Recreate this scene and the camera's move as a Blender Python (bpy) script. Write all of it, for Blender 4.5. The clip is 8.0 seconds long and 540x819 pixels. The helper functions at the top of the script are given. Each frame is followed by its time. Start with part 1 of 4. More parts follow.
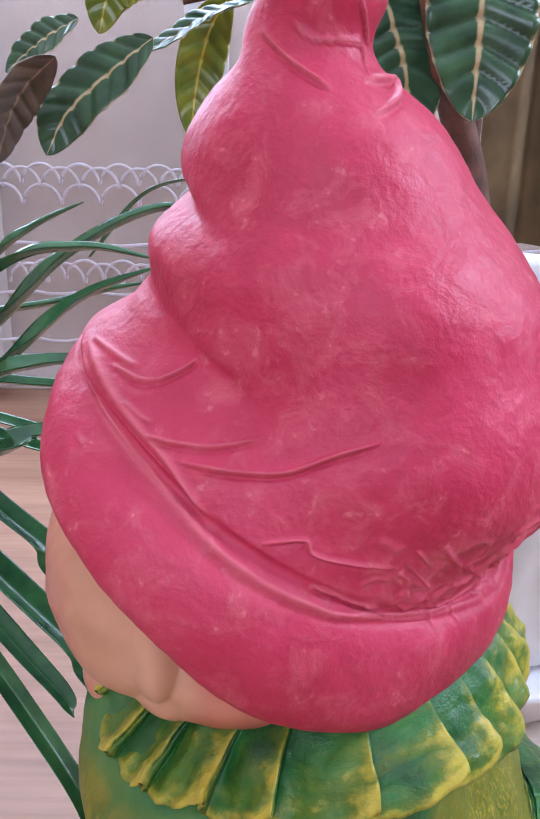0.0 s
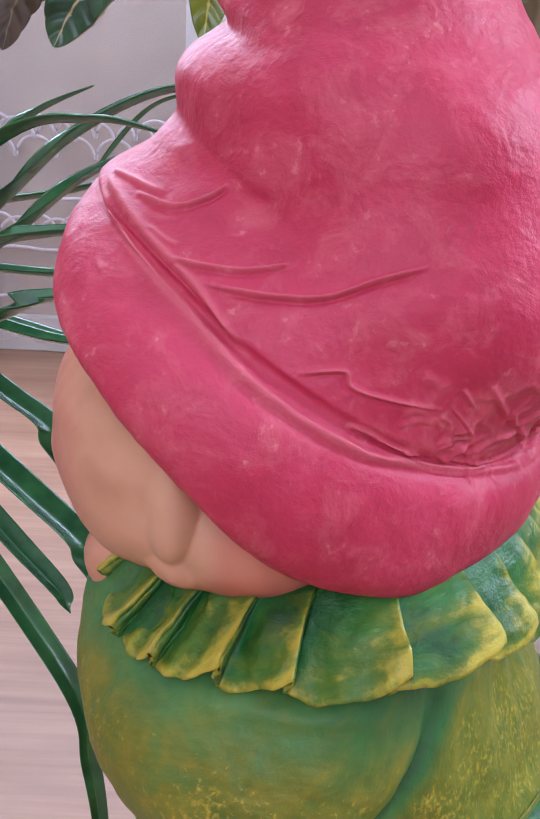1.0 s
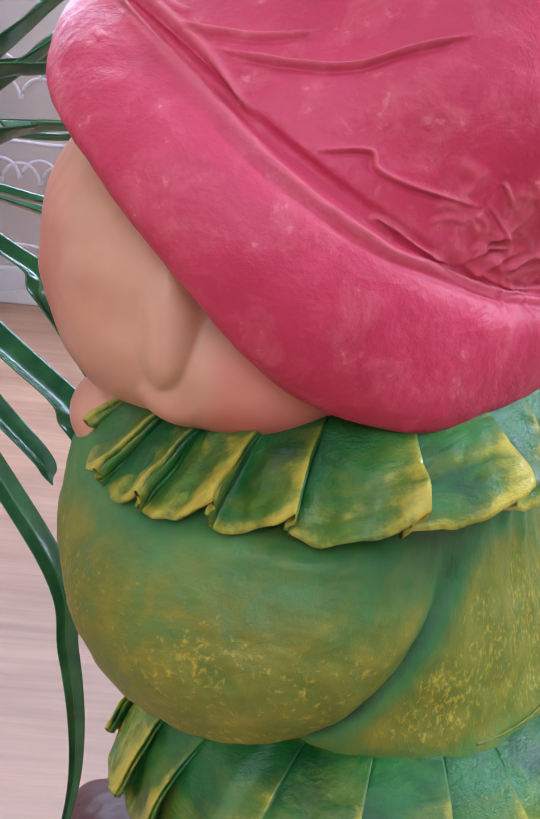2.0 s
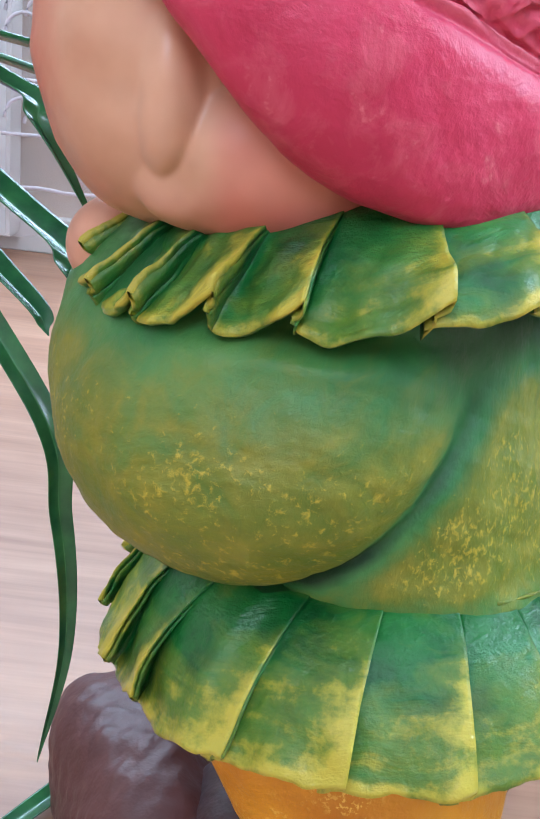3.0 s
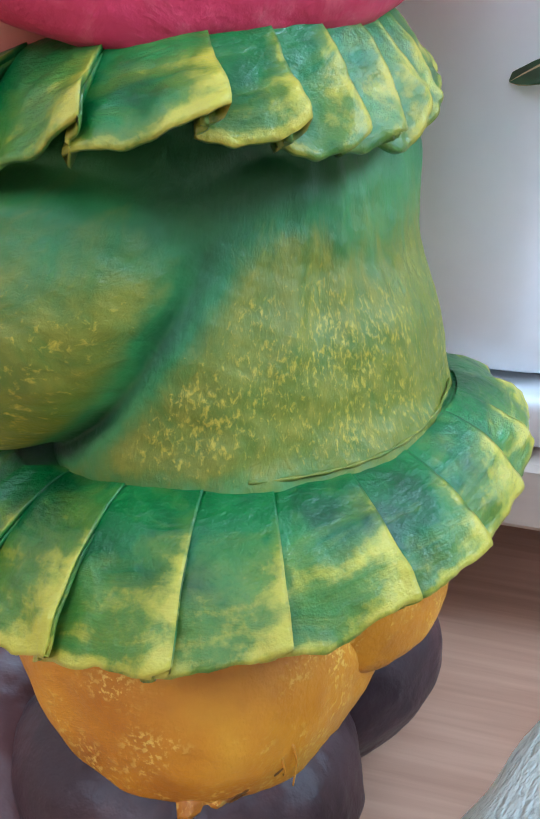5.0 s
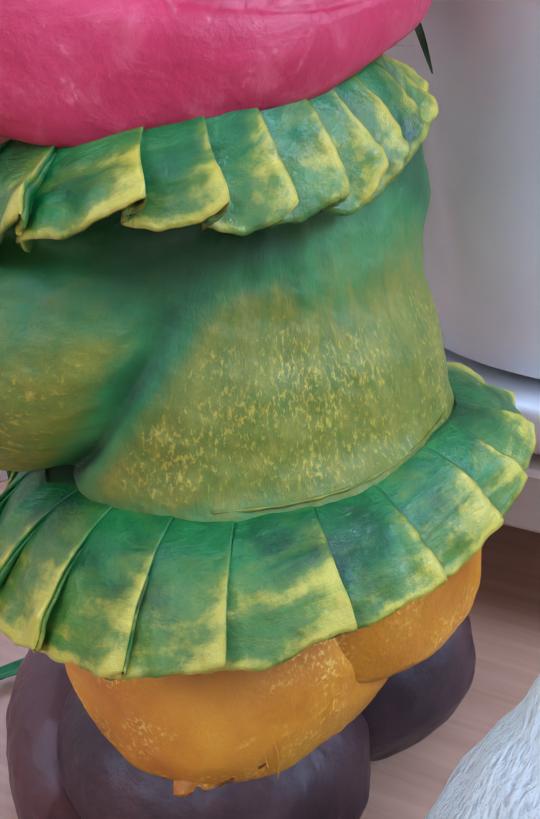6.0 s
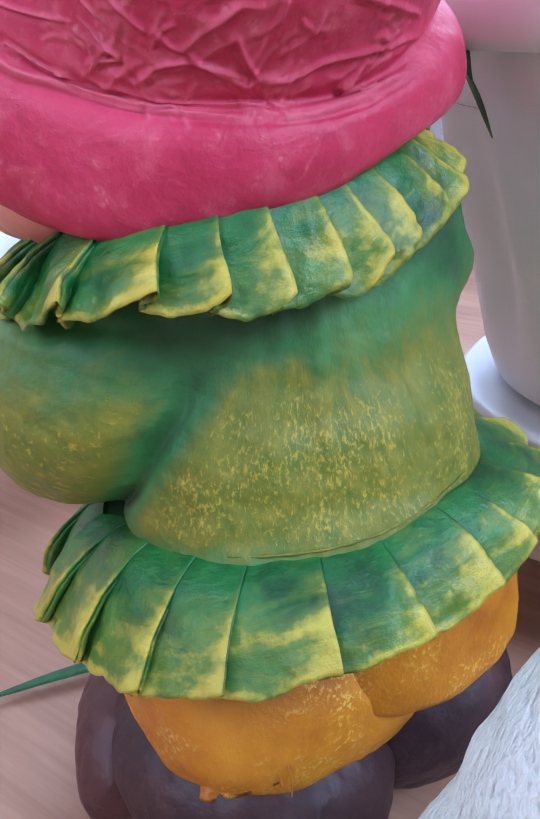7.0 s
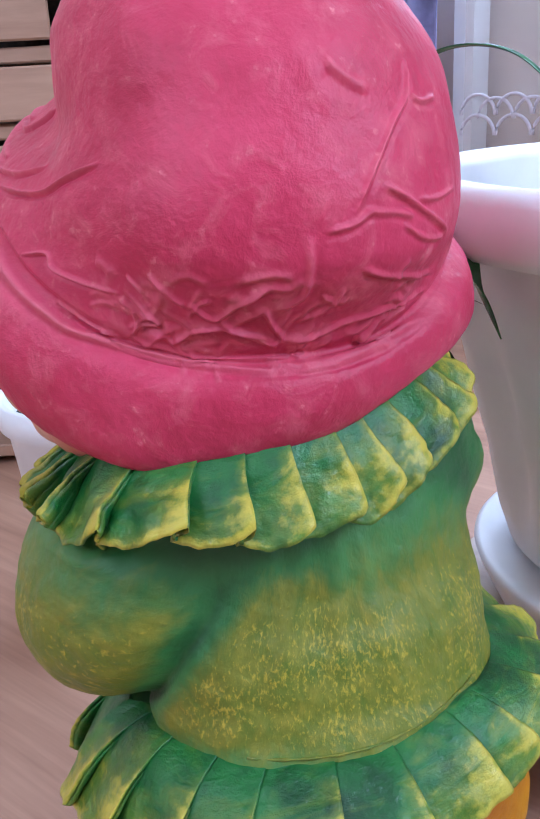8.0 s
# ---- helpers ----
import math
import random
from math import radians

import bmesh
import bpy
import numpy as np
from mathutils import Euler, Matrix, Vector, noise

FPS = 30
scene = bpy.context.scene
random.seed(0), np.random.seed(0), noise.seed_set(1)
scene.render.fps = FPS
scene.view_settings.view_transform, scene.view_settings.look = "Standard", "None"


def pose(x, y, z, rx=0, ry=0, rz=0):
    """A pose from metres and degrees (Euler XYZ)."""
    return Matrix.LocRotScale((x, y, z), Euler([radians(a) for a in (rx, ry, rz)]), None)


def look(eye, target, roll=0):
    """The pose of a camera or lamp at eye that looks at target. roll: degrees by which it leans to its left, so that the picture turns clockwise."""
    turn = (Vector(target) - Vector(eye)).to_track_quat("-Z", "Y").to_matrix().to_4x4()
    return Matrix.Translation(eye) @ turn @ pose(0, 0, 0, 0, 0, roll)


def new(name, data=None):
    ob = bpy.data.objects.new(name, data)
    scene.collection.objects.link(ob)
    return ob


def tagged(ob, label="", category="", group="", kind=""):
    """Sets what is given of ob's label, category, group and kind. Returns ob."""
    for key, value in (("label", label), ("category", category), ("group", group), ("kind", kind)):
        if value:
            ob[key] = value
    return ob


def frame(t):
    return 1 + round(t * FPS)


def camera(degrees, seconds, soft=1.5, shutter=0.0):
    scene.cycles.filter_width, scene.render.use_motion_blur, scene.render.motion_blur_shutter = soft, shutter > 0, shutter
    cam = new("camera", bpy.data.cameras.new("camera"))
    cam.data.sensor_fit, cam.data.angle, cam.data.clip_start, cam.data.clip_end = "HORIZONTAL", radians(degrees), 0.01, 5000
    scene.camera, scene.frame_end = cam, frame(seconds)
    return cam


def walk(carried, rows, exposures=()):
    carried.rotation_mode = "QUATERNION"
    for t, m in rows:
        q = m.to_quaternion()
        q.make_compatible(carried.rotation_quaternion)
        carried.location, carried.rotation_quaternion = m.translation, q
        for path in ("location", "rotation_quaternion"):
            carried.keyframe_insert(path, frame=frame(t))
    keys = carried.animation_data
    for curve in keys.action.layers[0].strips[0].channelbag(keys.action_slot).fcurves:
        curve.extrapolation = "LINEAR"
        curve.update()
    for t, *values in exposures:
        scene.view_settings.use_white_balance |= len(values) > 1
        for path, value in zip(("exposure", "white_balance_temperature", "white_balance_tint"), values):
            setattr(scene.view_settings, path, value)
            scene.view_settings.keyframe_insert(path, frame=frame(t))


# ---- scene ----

# the walk's length in metres is also the plan's unit: every length below is a share of it
U = 0.6
cam = camera(33.8, 8.0, 1.7)
METRES, EYE, TILT, LEAN, TURN = U, 0.93 * U, -20.0, -1.0, 0.0
ROWS = [
    (0.0, 0.0, 0.0, 0.0, -0.0, 0.0, 0.0),
    (0.5, -0.0116, 0.0136, -0.0404, -0.76, -0.12, -0.68),
    (1.0, -0.0285, 0.0418, -0.0955, -1.28, -0.01, -1.82),
    (2.5, -0.0248, 0.1191, -0.2435, -1.03, -0.38, -5.31),
    (3.0, -0.0106, 0.1432, -0.2913, -0.01, -0.97, -5.92),
    (3.5, 0.0315, 0.172, -0.3353, 1.06, -1.32, -6.01),
    (4.0, 0.0716, 0.1894, -0.361, 1.71, -1.45, -6.76),
    (4.5, 0.1531, 0.1945, -0.3534, 5.49, -1.81, -6.63),
    (6.0, 0.3764, 0.1949, -0.2682, 26.29, -7.06, -6.89),
    (6.5, 0.4499, 0.2013, -0.2413, 31.81, -7.85, -6.54),
    (7.0, 0.4751, 0.1949, -0.206, 37.12, -8.98, -8.22),
    (7.5, 0.4841, 0.1728, -0.1405, 38.66, -8.83, -8.94),
    (8.0, 0.4856, 0.1581, -0.1099, 38.66, -4.05, -8.96),
]
EXPOSURES = ((0.0, -0.15, 5650, 12), (2.5, 0.1, 5500, 3), (3.5, 0.34, 5150, -6), (4.5, 0.22, 4950, -9), (6.0, 0.0, 4900, 6), (7.0, -0.08, 5050, 10), (8.0, -0.2, 5200, 9))
walk(cam, [(t, pose(0, 0, EYE, TILT, LEAN, TURN) @ pose(METRES * x, METRES * y, METRES * z, 90 + pitch, roll, yaw)) for t, x, y, z, yaw, pitch, roll in ROWS], EXPOSURES)

# ---- light: a day-lit room, a window behind the figure, added fill lamps south and east ----
world = bpy.data.worlds.new("sky")
scene.world = world
world.use_nodes = True
wn = world.node_tree
sky = wn.nodes.new("ShaderNodeTexSky")
sky.sky_type, sky.sun_disc = "NISHITA", False
sky.sun_elevation, sky.sun_rotation = radians(40), radians(200)
wn.links.new(sky.outputs[0], wn.nodes["Background"].inputs[0])
wn.nodes["Background"].inputs[1].default_value = 0.12


def stand_in_light(name, eye, target, sx, sy, watts, colour):
    lamp = bpy.data.lights.new(name, "AREA")
    lamp.shape, lamp.size, lamp.size_y, lamp.energy, lamp.color = "RECTANGLE", sx, sy, watts, colour
    ob = new(name, lamp)
    ob.matrix_world = look(eye, target)
    return ob


# lamps in three wall openings: north for daylight, south and east added as fill
stand_in_light("stand_in_light", (-0.42, 1.71, 1.42), (-0.42, 0.0, 1.42), 1.44, 1.14, 88, (0.78, 0.87, 1.0))
stand_in_light("stand_in_light", (-0.30, -1.92, 1.92), (-0.30, 0.0, 1.92), 1.26, 0.92, 32, (0.88, 0.88, 1.0))
stand_in_light("stand_in_light", (1.98, 0.55, 1.74), (0.0, 0.55, 1.74), 0.82, 0.92, 66, (0.80, 0.88, 1.0))


# ---- materials ----
def material(name):
    m = bpy.data.materials.new(name)
    m.use_nodes = True
    return m, m.node_tree.nodes, m.node_tree.links, m.node_tree.nodes["Principled BSDF"]


def tex_noise(n, l, scale, detail=4.0, rough=0.55, stretch=None, distort=0.0):
    co = n.new("ShaderNodeTexCoord")
    t = n.new("ShaderNodeTexNoise")
    t.inputs["Scale"].default_value, t.inputs["Detail"].default_value = scale, detail
    t.inputs["Roughness"].default_value, t.inputs["Distortion"].default_value = rough, distort
    if stretch:
        mp = n.new("ShaderNodeMapping")
        mp.inputs["Scale"].default_value = stretch
        l.new(co.outputs["Object"], mp.inputs[0])
        l.new(mp.outputs[0], t.inputs["Vector"])
    else:
        l.new(co.outputs["Object"], t.inputs["Vector"])
    return t.outputs[0]


def ramp(n, l, value, stops):
    r = n.new("ShaderNodeValToRGB")
    e = r.color_ramp.elements
    while len(e) < len(stops):
        e.new(0.5)
    for k, (p, c) in zip(e, stops):
        k.position, k.color = p, (*c, 1) if len(c) == 3 else c
    l.new(value, r.inputs[0])
    return r.outputs[0]


def mixed(n, l, a, b, fac, mode="MIX"):
    m = n.new("ShaderNodeMix")
    m.data_type, m.blend_type = "RGBA", mode
    for k, v in ((6, a), (7, b), (0, fac)):
        if isinstance(v, (tuple, list)):
            m.inputs[k].default_value = (*v, 1)
        elif isinstance(v, (int, float)):
            m.inputs[k].default_value = v
        else:
            l.new(v, m.inputs[k])
    return m.outputs[2]


def calc(n, l, op, a, b=0.5, c=None):
    m = n.new("ShaderNodeMath")
    m.operation = op
    m.use_clamp = op in ("MULTIPLY_ADD",)
    for k, v in enumerate((a, b) if c is None else (a, b, c)):
        if isinstance(v, (int, float)):
            m.inputs[k].default_value = v
        else:
            l.new(v, m.inputs[k])
    return m.outputs[0]


def bumped(n, l, bsdf, height, strength, distance):
    b = n.new("ShaderNodeBump")
    b.inputs["Strength"].default_value, b.inputs["Distance"].default_value = strength, distance
    l.new(height, b.inputs["Height"])
    l.new(b.outputs[0], bsdf.inputs["Normal"])
    l.new(b.outputs[0], bsdf.inputs["Coat Normal"])


def attr(n, name):
    a = n.new("ShaderNodeAttribute")
    a.attribute_name = name
    return a.outputs["Fac"]


def plain(name, colour, rough=0.5, scale=30, vary=0.12, bump=0.1, metal=0.0):
    m, n, l, b = material(name)
    dark = tuple(c * (1 - vary * 2) for c in colour)
    light = tuple(min(1, c * (1 + vary)) for c in colour)
    f = tex_noise(n, l, scale, 6)
    l.new(ramp(n, l, f, ((0.3, dark), (0.7, light))), b.inputs["Base Color"])
    b.inputs["Roughness"].default_value, b.inputs["Metallic"].default_value = rough, metal
    if bump:
        bumped(n, l, b, tex_noise(n, l, scale * 6, 5), bump, 0.002)
    return m


def hat_paint():
    m, n, l, b = material("hat_paint")
    big = tex_noise(n, l, 14, 5, 0.6)
    mid = tex_noise(n, l, 60, 6, 0.65, distort=0.6)
    fine = tex_noise(n, l, 320, 4)
    c = ramp(n, l, big, ((0.3, (0.42, 0.020, 0.062)), (0.52, (0.54, 0.036, 0.096)), (0.75, (0.62, 0.062, 0.135))))
    scuff = ramp(n, l, mid, ((0.50, (0, 0, 0)), (0.74, (1, 1, 1))))
    c = mixed(n, l, c, (0.70, 0.17, 0.21), calc(n, l, "MULTIPLY", scuff, 0.55))
    spots = ramp(n, l, tex_noise(n, l, 210, 3), ((0.60, (0, 0, 0)), (0.68, (1, 1, 1))))
    c = mixed(n, l, c, (0.76, 0.26, 0.28), calc(n, l, "MULTIPLY", calc(n, l, "MULTIPLY", spots, scuff), 0.8))
    # fold ridges get a paler pink: their lit look painted in
    ridge_lit = attr(n, "paint")
    c = mixed(n, l, c, (0.74, 0.20, 0.25), calc(n, l, "MULTIPLY", ridge_lit, 0.6))
    l.new(c, b.inputs["Base Color"])
    l.new(ramp(n, l, mid, ((0.3, (0.40,) * 3), (0.7, (0.58,) * 3))), b.inputs["Roughness"])
    b.inputs["Specular IOR Level"].default_value = 0.36
    h = calc(n, l, "ADD", calc(n, l, "MULTIPLY", fine, 0.6), mid)
    bumped(n, l, b, h, 0.38, 0.0022)
    return m


def stroked(n, l, scale, stretch, detail=5.0, rough=0.6, distort=0.0):
    """Noise drawn out along the brush's way over the surface."""
    at = n.new("ShaderNodeAttribute")
    at.attribute_name = "brush"
    mp = n.new("ShaderNodeMapping")
    mp.inputs["Scale"].default_value = stretch
    l.new(at.outputs["Vector"], mp.inputs[0])
    t = n.new("ShaderNodeTexNoise")
    t.inputs["Scale"].default_value, t.inputs["Detail"].default_value = scale, detail
    t.inputs["Roughness"].default_value, t.inputs["Distortion"].default_value = rough, distort
    l.new(mp.outputs[0], t.inputs["Vector"])
    return t.outputs[0]


def coat_paint():
    """Green oil paint under olive and a dry brush of yellow, in short upright dabs on all that stands proud."""
    m, n, l, b = material("green_paint")
    big = tex_noise(n, l, 16, 4, 0.55)
    mid = stroked(n, l, 60, (1, 0.6, 1), 6, 0.62, 0.5)
    dab = stroked(n, l, 300, (1.1, 0.62, 1), 6, 0.70, 0.35)
    base = ramp(n, l, big, ((0.32, (0.020, 0.105, 0.024)), (0.5, (0.045, 0.185, 0.042)), (0.68, (0.095, 0.265, 0.065))))
    # low paint values sink to a dark green that carries painted-in shade
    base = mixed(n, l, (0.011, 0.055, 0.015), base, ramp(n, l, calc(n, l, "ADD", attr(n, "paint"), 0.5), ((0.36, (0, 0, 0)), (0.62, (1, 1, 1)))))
    olive = ramp(n, l, mid, ((0.3, (0.105, 0.165, 0.013)), (0.52, (0.180, 0.200, 0.015)), (0.72, (0.27, 0.25, 0.020))))
    p = attr(n, "paint")
    wet = calc(n, l, "ADD", p, calc(n, l, "MULTIPLY", calc(n, l, "SUBTRACT", mid, 0.5), 0.6))
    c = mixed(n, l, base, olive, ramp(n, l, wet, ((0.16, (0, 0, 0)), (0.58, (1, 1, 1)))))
    patch = tex_noise(n, l, 30, 4, 0.6)
    dry = calc(n, l, "ADD", calc(n, l, "MULTIPLY", p, 0.8), calc(n, l, "ADD", calc(n, l, "MULTIPLY", calc(n, l, "SUBTRACT", dab, 0.5), 2.4), calc(n, l, "MULTIPLY", calc(n, l, "SUBTRACT", patch, 0.5), 0.9)))
    c = mixed(n, l, c, (0.56, 0.42, 0.035), calc(n, l, "MULTIPLY", ramp(n, l, dry, ((0.68, (0, 0, 0)), (1.04, (1, 1, 1)))), 0.80))
    l.new(c, b.inputs["Base Color"])
    l.new(ramp(n, l, mid, ((0.3, (0.40,) * 3), (0.7, (0.55,) * 3))), b.inputs["Roughness"])
    b.inputs["Coat Weight"].default_value, b.inputs["Coat Roughness"].default_value = 0.12, 0.18
    bumped(n, l, b, calc(n, l, "ADD", calc(n, l, "MULTIPLY", mid, 0.7), calc(n, l, "MULTIPLY", dab, 0.6)), 0.45, 0.0022)
    return m


def frill_paint():
    """Glossy green on the frills, brushed across with yellow-green bands and thick yellow on folds and hems."""
    m, n, l, b = material("frill_paint")
    big = tex_noise(n, l, 26, 4, 0.6)
    band = stroked(n, l, 44, (0.85, 1.15, 1), 4, 0.58, 0.7)
    hair = stroked(n, l, 170, (0.45, 1.5, 1), 4, 0.6, 0.6)
    fine = tex_noise(n, l, 150, 6, 0.66)
    base = ramp(n, l, big, ((0.34, (0.007, 0.062, 0.012)), (0.5, (0.019, 0.140, 0.024)), (0.68, (0.052, 0.225, 0.044))))
    olive = ramp(n, l, fine, ((0.3, (0.11, 0.205, 0.018)), (0.7, (0.27, 0.30, 0.028))))
    p = attr(n, "paint")
    wet = calc(n, l, "ADD", p, calc(n, l, "ADD", calc(n, l, "MULTIPLY", calc(n, l, "SUBTRACT", band, 0.5), 1.3), calc(n, l, "MULTIPLY", calc(n, l, "SUBTRACT", big, 0.5), 0.4)))
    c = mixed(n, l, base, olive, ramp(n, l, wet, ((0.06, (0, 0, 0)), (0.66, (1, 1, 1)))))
    dry = calc(n, l, "ADD", p, calc(n, l, "ADD", calc(n, l, "MULTIPLY", calc(n, l, "SUBTRACT", band, 0.5), 1.5), calc(n, l, "MULTIPLY", calc(n, l, "SUBTRACT", fine, 0.5), 1.3)))
    c = mixed(n, l, c, (0.54, 0.46, 0.050), ramp(n, l, dry, ((0.46, (0, 0, 0)), (0.98, (1, 1, 1)))))
    l.new(c, b.inputs["Base Color"])
    l.new(ramp(n, l, fine, ((0.3, (0.30,) * 3), (0.7, (0.46,) * 3))), b.inputs["Roughness"])
    b.inputs["Coat Weight"].default_value, b.inputs["Coat Roughness"].default_value = 0.36, 0.05
    b.inputs["Specular IOR Level"].default_value = 0.35
    bumped(n, l, b, calc(n, l, "ADD", calc(n, l, "MULTIPLY", hair, 0.12), calc(n, l, "ADD", calc(n, l, "MULTIPLY", band, 0.6), calc(n, l, "MULTIPLY", fine, 0.6))), 0.75, 0.0028)
    return m


def skin_paint():
    m, n, l, b = material("skin_paint")
    big = tex_noise(n, l, 18, 4)
    c = ramp(n, l, big, ((0.3, (0.56, 0.28, 0.17)), (0.55, (0.68, 0.39, 0.25)), (0.75, (0.72, 0.46, 0.33))))
    rosy = attr(n, "paint")
    c = mixed(n, l, c, (0.62, 0.17, 0.13), calc(n, l, "MULTIPLY", rosy, 0.8))
    l.new(c, b.inputs["Base Color"])
    b.inputs["Roughness"].default_value = 0.36
    bumped(n, l, b, tex_noise(n, l, 90, 5), 0.15, 0.0015)
    return m


def orange_paint():
    m, n, l, b = material("orange_paint")
    big = tex_noise(n, l, 20, 5)
    fine = tex_noise(n, l, 420, 5, 0.6)
    c = ramp(n, l, big, ((0.3, (0.46, 0.145, 0.004)), (0.55, (0.66, 0.265, 0.006)), (0.75, (0.74, 0.345, 0.012))))
    fleck = ramp(n, l, fine, ((0.53, (0, 0, 0)), (0.60, (1, 1, 1))))
    patch = ramp(n, l, tex_noise(n, l, 30, 3), ((0.48, (0, 0, 0)), (0.6, (1, 1, 1))))
    c = mixed(n, l, c, (0.85, 0.55, 0.10), calc(n, l, "MULTIPLY", calc(n, l, "MULTIPLY", fleck, patch), 0.8))
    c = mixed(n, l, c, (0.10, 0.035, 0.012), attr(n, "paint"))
    l.new(c, b.inputs["Base Color"])
    b.inputs["Roughness"].default_value = 0.42
    bumped(n, l, b, calc(n, l, "ADD", calc(n, l, "MULTIPLY", fine, 0.5), tex_noise(n, l, 60, 5)), 0.45, 0.0028)
    return m


def brown_paint():
    m, n, l, b = material("brown_paint")
    f = tex_noise(n, l, 26, 6, 0.6)
    c = ramp(n, l, f, ((0.36, (0.008, 0.007, 0.012)), (0.54, (0.022, 0.013, 0.018)), (0.70, (0.075, 0.036, 0.036))))
    l.new(mixed(n, l, c, (0.13, 0.044, 0.040), attr(n, "paint")), b.inputs["Base Color"])
    b.inputs["Roughness"].default_value = 0.50
    bumped(n, l, b, tex_noise(n, l, 38, 5, 0.55), 0.5, 0.006)
    return m


def wood(name, pale, dark, rough=0.32):
    m, n, l, b = material(name)
    broad = tex_noise(n, l, 5, 4, 0.6, (0.5, 3.2, 1), 0.6)
    grain = tex_noise(n, l, 46, 8, 0.62, (0.12, 2.6, 1), 0.25)
    f = calc(n, l, "ADD", calc(n, l, "MULTIPLY", broad, 0.55), calc(n, l, "MULTIPLY", grain, 0.55))
    l.new(ramp(n, l, f, ((0.36, dark), (0.70, pale))), b.inputs["Base Color"])
    l.new(ramp(n, l, grain, ((0.3, (rough,) * 3), (0.7, (rough + 0.15,) * 3))), b.inputs["Roughness"])
    bumped(n, l, b, grain, 0.12, 0.001)
    return m


def leaf_green(name, dark, light, vein, gloss=0.3):
    """Leaf: green between the veins, paler along them ('paint' 1 on midrib and side veins, up to 1 at the rim)."""
    m, n, l, b = material(name)
    f = tex_noise(n, l, 60, 4)
    c = ramp(n, l, f, ((0.3, dark), (0.7, light)))
    p = calc(n, l, "ADD", attr(n, "paint"), calc(n, l, "MULTIPLY", calc(n, l, "SUBTRACT", tex_noise(n, l, 90, 5), 0.5), 0.7))
    l.new(mixed(n, l, c, vein, ramp(n, l, p, ((0.45, (0, 0, 0)), (0.8, (1, 1, 1))))), b.inputs["Base Color"])
    b.inputs["Roughness"].default_value = gloss
    bumped(n, l, b, tex_noise(n, l, 240, 4), 0.12, 0.001)
    return m


def furred():
    """White paint over short strokes pressed into the clay."""
    m, n, l, b = material("white_figure_paint")
    strokes = tex_noise(n, l, 330, 2, 0.5, (1.1, 1.1, 0.6), 0.2)
    c = ramp(n, l, strokes, ((0.34, (0.60, 0.68, 0.67)), (0.43, (0.78, 0.88, 0.86)), (0.8, (0.84, 0.91, 0.89))))
    l.new(c, b.inputs["Base Color"])
    b.inputs["Roughness"].default_value = 0.5
    bumped(n, l, b, strokes, 0.9, 0.003)
    return m


HAT = hat_paint()
GREEN = coat_paint()
FRILL = frill_paint()
SKIN = skin_paint()
ORANGE = orange_paint()
BROWN = brown_paint()
FLOOR = wood("floor_wood", (0.51, 0.30, 0.20), (0.32, 0.16, 0.10), 0.42)
DARKWOOD = wood("dark_wood", (0.30, 0.16, 0.09), (0.10, 0.045, 0.025), 0.4)
PALEWOOD = wood("pale_wood", (0.62, 0.52, 0.44), (0.44, 0.34, 0.28), 0.5)
POT = plain("white_plastic", (0.88, 0.88, 0.90), 0.42, 12, 0.04, 0.05)
FIGURE = furred()
WALL = plain("beige_wall", (0.62, 0.52, 0.44), 0.8, 8, 0.05, 0.15)
WHITE = plain("white_enamel", (0.80, 0.80, 0.80), 0.35, 10, 0.03, 0.03)
TULLE = plain("tulle", (0.66, 0.62, 0.68), 0.9, 200, 0.08, 0.2)
SOIL = plain("soil", (0.05, 0.032, 0.022), 0.95, 90, 0.4, 0.8)
STEM = plain("stem_bark", (0.16, 0.075, 0.05), 0.7, 50, 0.3, 0.5)
CROTON = leaf_green("croton_leaf", (0.012, 0.045, 0.018), (0.04, 0.11, 0.04), (0.46, 0.37, 0.19))
YELLOWLEAF = leaf_green("yellow_croton_leaf", (0.10, 0.15, 0.01), (0.24, 0.26, 0.02), (0.5, 0.42, 0.05))
BROWNLEAF = leaf_green("brown_croton_leaf", (0.05, 0.035, 0.025), (0.11, 0.08, 0.05), (0.20, 0.14, 0.08))
STRAP = leaf_green("strap_leaf", (0.02, 0.075, 0.03), (0.045, 0.16, 0.05), (0.08, 0.22, 0.08), 0.20)


